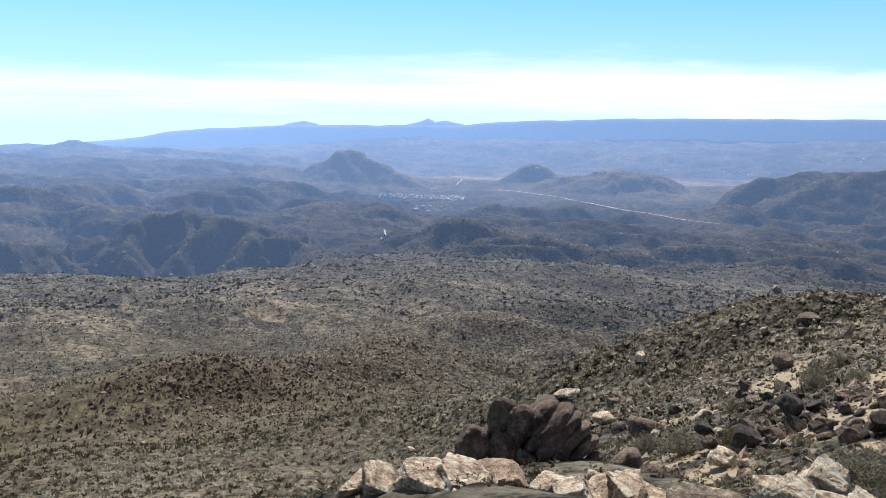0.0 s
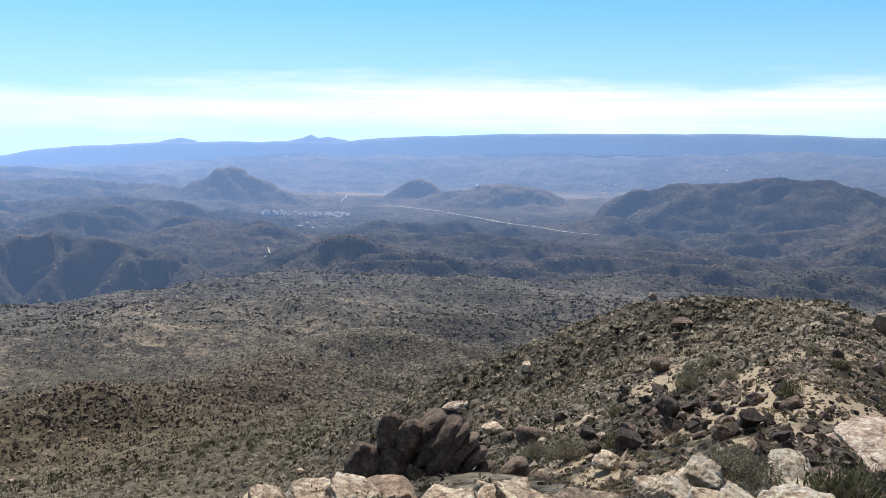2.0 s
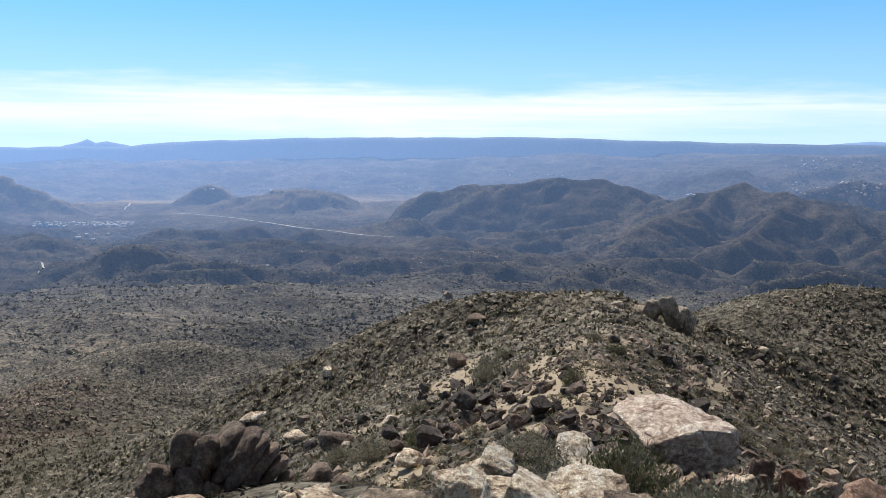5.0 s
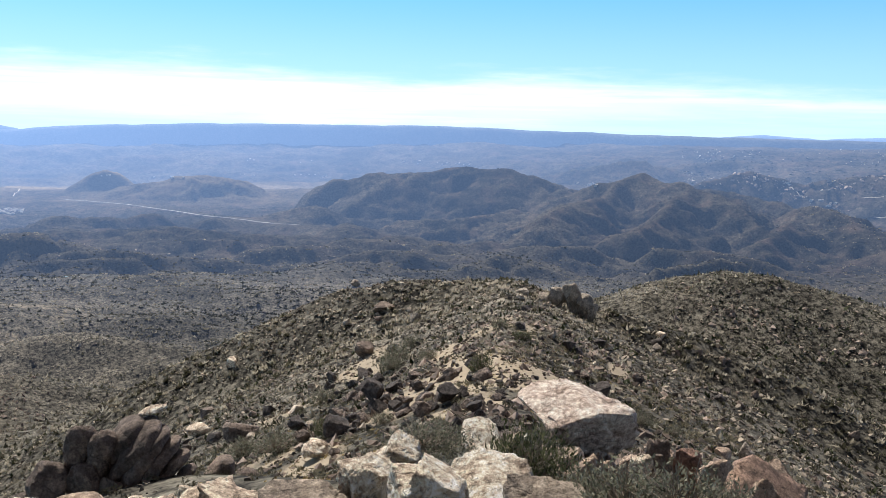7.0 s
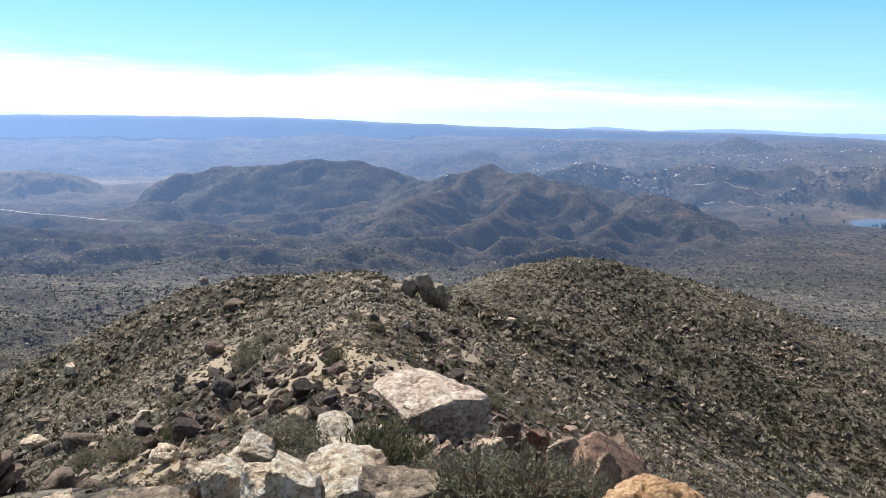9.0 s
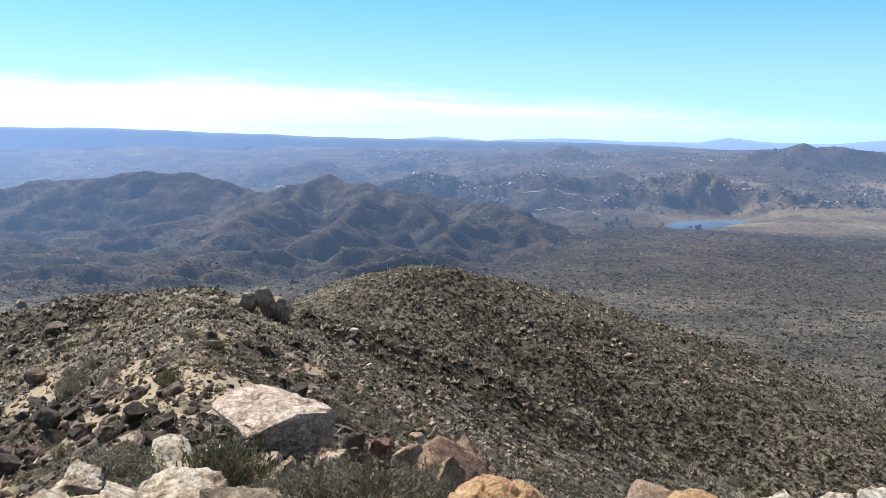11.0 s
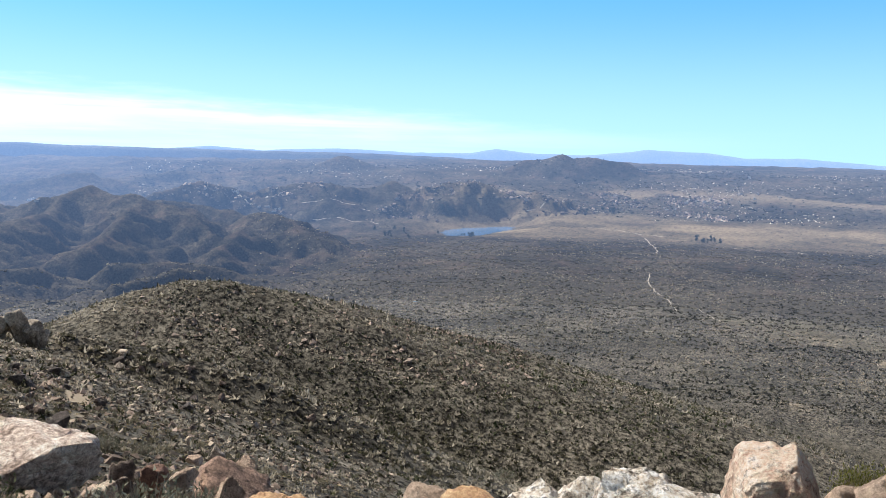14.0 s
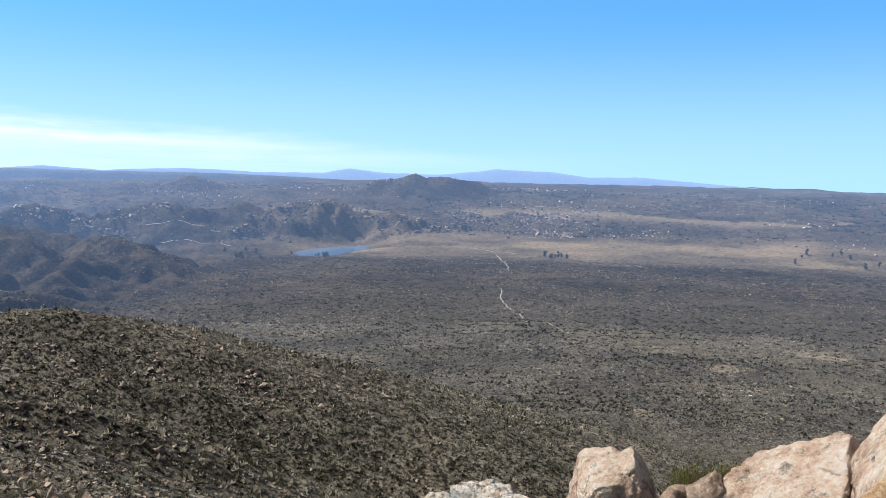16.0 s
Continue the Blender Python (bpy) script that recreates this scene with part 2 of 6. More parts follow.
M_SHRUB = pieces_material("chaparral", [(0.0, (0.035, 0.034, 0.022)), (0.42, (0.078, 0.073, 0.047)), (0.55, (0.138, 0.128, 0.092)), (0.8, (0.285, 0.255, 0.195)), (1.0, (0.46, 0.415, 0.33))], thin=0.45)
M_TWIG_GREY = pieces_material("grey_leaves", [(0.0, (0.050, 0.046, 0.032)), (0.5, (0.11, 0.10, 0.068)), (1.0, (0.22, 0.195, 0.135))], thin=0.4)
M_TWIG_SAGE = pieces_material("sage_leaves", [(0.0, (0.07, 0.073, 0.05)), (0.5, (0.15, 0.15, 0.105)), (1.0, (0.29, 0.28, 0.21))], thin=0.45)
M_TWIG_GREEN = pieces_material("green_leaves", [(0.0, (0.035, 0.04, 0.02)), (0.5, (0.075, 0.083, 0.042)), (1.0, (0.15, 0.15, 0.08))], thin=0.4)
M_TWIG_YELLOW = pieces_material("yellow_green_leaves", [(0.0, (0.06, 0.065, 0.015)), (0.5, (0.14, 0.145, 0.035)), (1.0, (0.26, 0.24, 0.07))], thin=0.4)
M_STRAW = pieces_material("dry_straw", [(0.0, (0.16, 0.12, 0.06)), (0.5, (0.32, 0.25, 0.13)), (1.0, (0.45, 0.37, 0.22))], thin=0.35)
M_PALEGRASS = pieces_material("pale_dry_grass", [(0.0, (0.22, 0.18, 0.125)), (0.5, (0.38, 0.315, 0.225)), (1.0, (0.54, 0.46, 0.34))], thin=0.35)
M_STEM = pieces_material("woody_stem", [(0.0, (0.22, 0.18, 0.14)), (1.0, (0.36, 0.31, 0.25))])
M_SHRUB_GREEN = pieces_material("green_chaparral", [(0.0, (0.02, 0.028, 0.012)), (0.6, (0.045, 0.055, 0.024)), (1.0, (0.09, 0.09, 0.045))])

m, nt, b = material("hillside_soil")
n1 = noise_tex(nt, 0.012, 6, 0.62)
n2 = noise_tex(nt, 0.16, 6, 0.7)
n3 = noise_tex(nt, 1.6, 5, 0.7)
n4 = noise_tex(nt, 0.45, 6, 0.75)
col = ramp(nt, n1, [(0.35, (0.054, 0.050, 0.040)), (0.52, (0.086, 0.078, 0.062)), (0.68, (0.134, 0.119, 0.094))])
n5 = noise_tex(nt, 0.7, 4, 0.8)
col = mix(nt, 0.9, col, ramp(nt, n5, [(0.42, 0.03), (0.6, 0.97)]), "OVERLAY")
col = mix(nt, attribute(nt, "dry"), col, ramp(nt, n4, [(0.35, (0.055, 0.052, 0.038)), (0.62, (0.155, 0.135, 0.095))]))
col = mix(nt, 0.8, col, ramp(nt, n2, [(0.3, 0.15), (0.7, 0.85)]), "OVERLAY")
col = mix(nt, 0.6, col, ramp(nt, n3, [(0.3, 0.15), (0.7, 0.85)]), "OVERLAY")
sandy = mix(nt, n3, (0.23, 0.19, 0.135), (0.36, 0.30, 0.22))
edge = node(nt, "ShaderNodeMath")
edge.operation = "ADD"
nt.links.new(attribute(nt, "sand"), edge.inputs[0])
rag = node(nt, "ShaderNodeMath")
rag.operation = "ADD"
nt.links.new(times(nt, n4, 0.8), rag.inputs[0])
nt.links.new(times(nt, n2, 0.7), rag.inputs[1])
nt.links.new(rag.outputs[0], edge.inputs[1])
col = mix(nt, ramp(nt, times(nt, edge.outputs[0], 0.5), [(0.53, 0.0), (0.64, 1.0)]), col, sandy)
nt.links.new(col, b.inputs["Base Color"])
b.inputs["Roughness"].default_value = 0.95
b.inputs["Specular IOR Level"].default_value = 0.1
bump(nt, b, mix(nt, 0.3, n4, n3), 0.6, 0.25)
# haze over the farther soil is put in as emission
haze_glow(nt, b)
M_SOIL = m


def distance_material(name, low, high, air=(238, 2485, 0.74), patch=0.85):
    """Far country with blue haze painted in as emission."""
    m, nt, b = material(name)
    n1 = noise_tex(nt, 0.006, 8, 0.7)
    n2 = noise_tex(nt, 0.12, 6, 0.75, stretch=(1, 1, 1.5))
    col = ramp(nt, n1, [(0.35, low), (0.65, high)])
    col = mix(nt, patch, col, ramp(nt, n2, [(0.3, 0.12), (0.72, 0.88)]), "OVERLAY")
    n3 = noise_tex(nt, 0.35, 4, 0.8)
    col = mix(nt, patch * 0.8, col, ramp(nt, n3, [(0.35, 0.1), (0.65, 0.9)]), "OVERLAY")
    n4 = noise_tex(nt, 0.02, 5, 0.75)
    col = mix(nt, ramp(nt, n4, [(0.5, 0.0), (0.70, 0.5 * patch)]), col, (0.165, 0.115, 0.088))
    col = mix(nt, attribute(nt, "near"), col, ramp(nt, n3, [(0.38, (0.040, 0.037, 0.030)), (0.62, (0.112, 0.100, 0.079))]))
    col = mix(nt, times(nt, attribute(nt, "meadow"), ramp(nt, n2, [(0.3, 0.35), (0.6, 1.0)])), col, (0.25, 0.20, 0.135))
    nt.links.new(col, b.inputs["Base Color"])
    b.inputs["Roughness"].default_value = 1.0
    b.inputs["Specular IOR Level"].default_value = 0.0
    # blue glow that stands in for the haze
    haze_glow(nt, b, *air)
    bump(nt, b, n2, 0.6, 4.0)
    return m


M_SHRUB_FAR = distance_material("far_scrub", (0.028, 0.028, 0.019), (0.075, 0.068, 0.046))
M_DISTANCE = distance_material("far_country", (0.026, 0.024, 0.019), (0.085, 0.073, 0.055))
# grey ranges that glow blue: strong haze painted as emission
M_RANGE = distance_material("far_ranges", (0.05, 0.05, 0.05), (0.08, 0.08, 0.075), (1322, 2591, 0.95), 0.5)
M_RANGE_HAZE = distance_material("pale_haze_ranges", (0.05, 0.05, 0.05), (0.08, 0.08, 0.075), (1322, 2591, 0.85, True), 0.5)

# ---- shape of the land ----
LATTICE = np.random.RandomState(7).rand(256, 256)


def value_noise(x, y):
    xi, yi = np.floor(x).astype(int), np.floor(y).astype(int)
    fx, fy = x - xi, y - yi
    fx, fy = fx * fx * fx * (fx * (6 * fx - 15) + 10), fy * fy * fy * (fy * (6 * fy - 15) + 10)
    a, b = LATTICE[xi % 256, yi % 256], LATTICE[(xi + 1) % 256, yi % 256]
    c, d = LATTICE[xi % 256, (yi + 1) % 256], LATTICE[(xi + 1) % 256, (yi + 1) % 256]
    return (a + (b - a) * fx) * (1 - fy) + (c + (d - c) * fx) * fy


def fbm(x, y, size, octaves=5, rough=0.5):
    """Noise about 0, within +-1, with features of the given size in metres."""
    total, amp, norm = 0, 1.0, 0
    for k in range(octaves):
        total = total + amp * (value_noise(x / size + 17.3 * k, y / size + 5.1 * k) * 2 - 1)
        norm, amp, size = norm + amp, amp * rough, size / 2.07
    return total / norm


def smax(a, b, k):
    h = np.maximum(k - np.abs(a - b), 0) / k
    return np.maximum(a, b) + h * h * k / 4


def slant(az, r, el):
    """A crest point by bearing, distance and elevation as seen from the summit."""
    return around(az, r, r * math.tan(radians(el)))


def down(az, r, z):
    return around(az, r, z)


# heights below the eye, by distance, along six bearings
STEPS = [0, 60, 250, 380, 480, 620, 800, 1300, 1700, 2100, 2700, 3200, 3900, 4850]
VALLEY = {
    0: [-20, -34, -66, -86, -101, -113, -117, -130, -180, -142, -120, -107, -104, -155],
    8: [-20, -34, -63, -80, -90, -108, -112, -128, -176, -140, -119, -106, -102, -118],
    20: [-20, -34, -60, -74, -86, -103, -108, -121, -127, -129, -131, -120, -118, -30],
    30: [-20, -36, -62, -75, -88, -106, -118, -129, -130, -127, -129, -119, -117, -5],
    46: [-20, -40, -80, -100, -116, -129, -136, -140, -139, -136, -137, -112, -45, -14],
    80: [-20, -42, -85, -112, -128, -137, -140, -141, -142, -141, -141, -116, -56, -34],
}
RIDGES = []


def ridge(points, slope, soft=6.0, rough=1.0, ribs=0.0):
    RIDGES.append((points, slope, soft, rough, ribs))


SPUR = random.Random(12)


def hill(points, slope, soft, spurs, fall, reach, ribs=1.0):
    """A ridge with side spurs that run down towards the summit where we stand."""
    slope *= 0.62
    ridge(points, slope, soft, 0.6, ribs)
    for k in range(spurs):
        u = (k + SPUR.uniform(0.2, 0.8)) / spurs * (len(points) - 1)
        i = min(int(u), len(points) - 2)
        a = points[i].lerp(points[i + 1], u - i)
        turn = math.atan2(-a.y, -a.x) + SPUR.uniform(-0.6, 0.9)
        n, drop = reach * SPUR.uniform(0.5, 1.1), fall * SPUR.uniform(0.6, 1.0)
        b = a + Vector((math.cos(turn) * n * 0.45, math.sin(turn) * n * 0.45, -0.3 * drop))
        turn += SPUR.uniform(-0.5, 0.5)
        c = b + Vector((math.cos(turn) * n * 0.55, math.sin(turn) * n * 0.55, -0.7 * drop))
        ridge([a - Vector((0, 0, 3)), b, c], slope * 1.15, 3, 0.6, 0.6)


# the summit ridge and its far shoulder
ridge([down(215, 30, -9), down(215, 6, -2.1), down(36, 2, -2.0), down(36, 10, -3.3), down(36, 20, -5.2), down(38, 42, -9.2), down(37, 80, -13.8),
       down(37, 130, -17.2), down(37.5, 190, -20.2), down(37, 262, -24)], 0.45, 2.0)
ridge([slant(26.6, 320, -8.2), slant(28.4, 312, -7.1), slant(30.4, 302, -6.3), slant(31.6, 292, -5.6), slant(33, 282, -5.3), slant(35.8, 270, -5.05), slant(37.8, 262, -5.35),
       slant(39.2, 258, -5.8), slant(41.6, 258, -6.3), slant(43.4, 262, -6.75), slant(46.4, 275, -7.9), slant(48.5, 285, -9.2)], 0.5, 4)
ridge([down(36, 10, -3.3), down(27, 22, -5.3), down(20, 28, -6.5), down(14.5, 31, -9.3)], 0.5, 1.5)
ridge([down(30, 34, -7.6), down(24.5, 44, -9.4), down(22, 60, -15)], 0.4, 2.5)
ridge([down(60, 2, -1.95), down(62, 8, -2.4), down(70, 12, -3.0)], 0.5, 1.0)
# spur across the right-hand valley
ridge([slant(43, 470, -6.1), slant(43.8, 472, -5.3), slant(44.6, 476, -4.85), slant(45.6, 480, -4.6), slant(47.4, 488, -5.0), slant(49.4, 505, -5.5), slant(51.5, 530, -6.1), slant(52.7, 550, -6.7),
       slant(54.2, 575, -7.6), slant(55.6, 600, -8.5), slant(57.6, 640, -9.5), slant(60.6, 710, -10.9)], 0.30, 12)
# rocky knoll and low ridges of the left-hand basin
ridge([slant(4.6, 520, -10.6), slant(8.4, 480, -9.7), slant(9.8, 470, -8.75), slant(11.5, 480, -8.35), slant(12.7, 490, -8.8),
       slant(14.3, 500, -8.75), slant(16.3, 520, -8.7), slant(17.3, 560, -8.0), slant(18.3, 580, -7.85)], 0.28, 5)
ridge([slant(18.3, 780, -7.4), slant(21.3, 760, -6.7), slant(23.1, 740, -7.2), slant(24.4, 700, -8.1)], 0.28, 8)
# hills above the gorge
hill([slant(7.4, 1740, -5.2), slant(8.2, 1790, -4.24), slant(8.85, 1820, -3.8), slant(9.5, 1840, -3.6), slant(10.3, 1840, -3.5), slant(11.2, 1840, -3.55), slant(12, 1830, -3.62), slant(13, 1820, -3.78), slant(14, 1790, -4.02), slant(14.8, 1760, -4.5), slant(15.4, 1720, -4.9), slant(15.9, 1690, -5.3)], 0.9, 6, 7, 75, 150, 2.0)
hill([slant(3, 2050, -3.9), slant(5, 2050, -4.0), slant(5.6, 2050, -4.05), slant(6.6, 2050, -3.54), slant(7.6, 2060, -3.2), slant(8.4, 2000, -3.7), slant(9, 1950, -4.5)], 0.9, 6, 4, 80, 170, 1.8)
hill([slant(3, 1750, -4.4), slant(4.8, 1750, -4.47), slant(5.9, 1750, -4.55), slant(6.6, 1720, -4.85), slant(7.3, 1690, -5.36)], 0.8, 6, 4, 60, 120)
hill([slant(12.6, 2100, -3.6), slant(13.75, 2100, -3.55), slant(14.55, 2100, -3.28), slant(15.2, 2080, -3.36), slant(15.8, 2020, -3.71), slant(16.1, 1950, -4.4)], 0.7, 8, 4, 60, 150)
hill([slant(18.6, 1700, -4.75), slant(19.4, 1710, -3.97), slant(19.9, 1720, -3.64), slant(20.4, 1720, -3.44), slant(20.9, 1720, -3.6), slant(21.8, 1720, -3.84), slant(22.8, 1740, -3.94), slant(23.6, 1750, -4.4)], 0.6, 6, 5, 40, 110)
hill([slant(23.2, 1940, -3.95), slant(24.2, 1950, -3.47), slant(25.2, 1950, -3.23), slant(26.8, 1950, -3.4), slant(28.2, 1920, -3.9)], 0.55, 6, 5, 35, 130)
hill([slant(27.2, 2420, -2.9), slant(28.1, 2400, -2.5), slant(28.8, 2400, -2.33), slant(29.8, 2400, -2.43), slant(30.3, 2400, -2.54), slant(31.4, 2380, -2.95)], 0.6, 6, 5, 35, 100)
# long flat-topped hill
hill([slant(29.8, 2620, -2.25), slant(31.2, 2600, -1.62), slant(32.6, 2600, -1.32), slant(34, 2600, -1.2), slant(35.7, 2600, -1.16), slant(36.9, 2560, -1.15), slant(37.85, 2520, -1.38), slant(38.65, 2480, -1.76), slant(39.2, 2440, -2.3)], 0.55, 14, 8, 60, 190)
hill([slant(36.4, 2250, -2.8), slant(37.3, 2300, -2.55), slant(38.2, 2300, -2.65), slant(39.0, 2200, -3.2)], 0.55, 6, 3, 35, 120)
# brown hills with spurs
hill([slant(38.6, 3700, -1.3), slant(39.9, 3700, -1.0), slant(41.3, 3700, -0.77), slant(42.0, 3700, -0.95), slant(43, 3700, -1.1)], 0.5, 10, 6, 60, 220)
hill([slant(38.1, 2000, -2.95), slant(39.4, 2150, -2.25), slant(40.4, 2280, -1.95), slant(41, 2380, -1.37), slant(41.7, 2430, -1.12)], 0.62, 6, 5, 45, 140)
hill([slant(41.7, 2430, -1.15), slant(42.5, 2400, -1.45), slant(43.3, 2350, -1.46), slant(44.2, 2280, -1.85), slant(45.1, 2200, -2.35), slant(45.9, 2100, -3.1)], 0.62, 6, 5, 60, 150)
hill([slant(43.3, 2330, -1.75), slant(42.8, 2200, -2.1), slant(42.4, 2080, -2.6), slant(41.5, 1950, -3.2)], 0.65, 4, 2, 45, 100)
hill([slant(45.2, 2350, -2.55), slant(46.5, 2350, -2.39), slant(47.2, 2350, -2.09), slant(48.4, 2280, -2.4), slant(49.1, 2180, -3.0), slant(49.8, 2080, -3.7)], 0.62, 6, 5, 50, 150)
hill([slant(46.9, 2330, -2.5), slant(46.4, 2150, -2.95), slant(45.6, 2000, -3.45)], 0.65, 5, 2, 35, 90)
hill([slant(43.8, 2550, -1.65), slant(45.0, 2550, -1.85), slant(46.2, 2500, -2.1), slant(47.6, 2450, -2.45)], 0.5, 6, 4, 50, 170)
# boulder hills to the west
hill([slant(43.8, 3050, -1.4), slant(44.4, 3100, -1.27), slant(45.3, 3150, -1.12), slant(46.3, 3150, -1.25), slant(47.0, 3150, -1.4), slant(48.3, 3150, -1.13), slant(49.0, 3150, -1.0), slant(50.0, 3150, -1.2), slant(50.9, 3150, -1.32)], 0.6, 5, 6, 30, 90, 1.8)
hill([slant(51.2, 3200, -1.3), slant(52.0, 3200, -1.05), slant(52.8, 3200, -1.33), slant(54.2, 3200, -1.08), slant(55.7, 3200, -1.0), slant(56.9, 3200, -1.48), slant(58.0, 3200, -1.7)], 0.6, 5, 5, 30, 80, 1.8)
hill([slant(50, 3250, -1.9), slant(51.2, 3200, -1.75), slant(52.6, 3250, -1.8), slant(54.5, 3250, -2.05)], 0.45, 6, 5, 25, 100)
# broken country of the far left
hill([slant(-2, 3900, -1.75), slant(4.8, 3900, -1.85), slant(5.8, 3900, -1.52), slant(7.3, 3900, -1.22), slant(8.2, 3900, -1.36), slant(10, 3900, -1.33), slant(11, 3900, -1.4), slant(12.3, 3900, -1.38), slant(13.3, 3900, -1.44), slant(14.1, 3900, -1.41), slant(15.1, 3900, -1.6)], 0.35, 5, 6, 50, 220)
hill([slant(5.5, 3300, -1.95), slant(7.3, 3300, -1.75), slant(9.1, 3250, -1.8), slant(10.6, 3250, -1.7), slant(12.8, 3250, -1.75), slant(14.5, 3200, -1.85)], 0.3, 8, 5, 40, 250)
hill([slant(0, 2700, -2.5), slant(4, 2750, -2.35), slant(8.5, 2700, -2.45), slant(12.5, 2750, -2.2), slant(15, 2700, -2.4)], 0.25, 12, 6, 35, 260)
# lone hills of the far valley
hill([slant(15.1, 3150, -1.67), slant(15.7, 3150, -1.35), slant(16.25, 3150, -1.07), slant(16.7, 3150, -1.26), slant(17.25, 3120, -1.5), slant(17.8, 3100, -1.98), slant(18.2, 3050, -2.45)], 0.7, 4, 4, 60, 150)
ridge([slant(22.75, 3230, -1.43), slant(23.0, 3230, -1.38), slant(23.3, 3230, -1.45)], 0.6, 8, 0.2, 0.4)
hill([slant(24.2, 3100, -1.8), slant(25.3, 3100, -1.57), slant(26.3, 3100, -1.54), slant(27.0, 3100, -1.62), slant(27.8, 3080, -1.93)], 0.45, 10, 3, 35, 120)
ridge([slant(50.15, 4000, -0.16), slant(50.3, 4000, -0.14)], 0.4, 6, 0.2)
ridge([slant(56.8, 3900, -0.3), slant(57.6, 3900, -0.18), slant(58.2, 3900, 0.02), slant(58.6, 3900, -0.14), slant(59.5, 3900, -0.16), slant(60.4, 3900, -0.3)], 0.5, 5, 1.2)
# low nameless hills between them
LOW = random.Random(33)
for k in range(70):
    az, r = LOW.uniform(-2, 49), LOW.uniform(1580, 2700)
    if (17 < az < 31 and r > 2350) or (az > 44 and r > 2000) or (az < 17.5 and r < 2000):
        continue
    tall, turn, long = LOW.uniform(3, 12), LOW.uniform(0, 3.14), LOW.uniform(30, 110)
    base = {True: -128, False: -118}[r < 2100] - (22 if az < 16 and 1500 < r < 2000 else 0)
    mid = around(az, r, base + tall)
    arm = Vector((math.cos(turn) * long, math.sin(turn) * long, -0.25 * tall))
    ridge([mid + arm, mid, mid + Vector((-arm.x * 0.8, -arm.y * 0.8 + 20, arm.z))], LOW.uniform(0.18, 0.3), 10, 1.0, 0.5)
ROAD_LINE = [around(21.8, 3067, 0), around(23.7, 2875, 0), around(26.1, 2510, 0), around(28.6, 2281, 0), around(29.5, 2240, 0)]

LAKE_AZ, LAKE_R, LAKE_Z = 55.05, 2860.0, -141.0


def lake_share(x, y):
    """1 inside the lake, falling to 0 at its flat shore."""
    r, az = np.hypot(x, y), np.degrees(np.arctan2(x, y))
    d = np.hypot((az - LAKE_AZ - (r - LAKE_R) * 0.0045) / 1.1, (r - LAKE_R) / 180) * (1 + 0.25 * fbm(x, y, 60, 3))
    return d


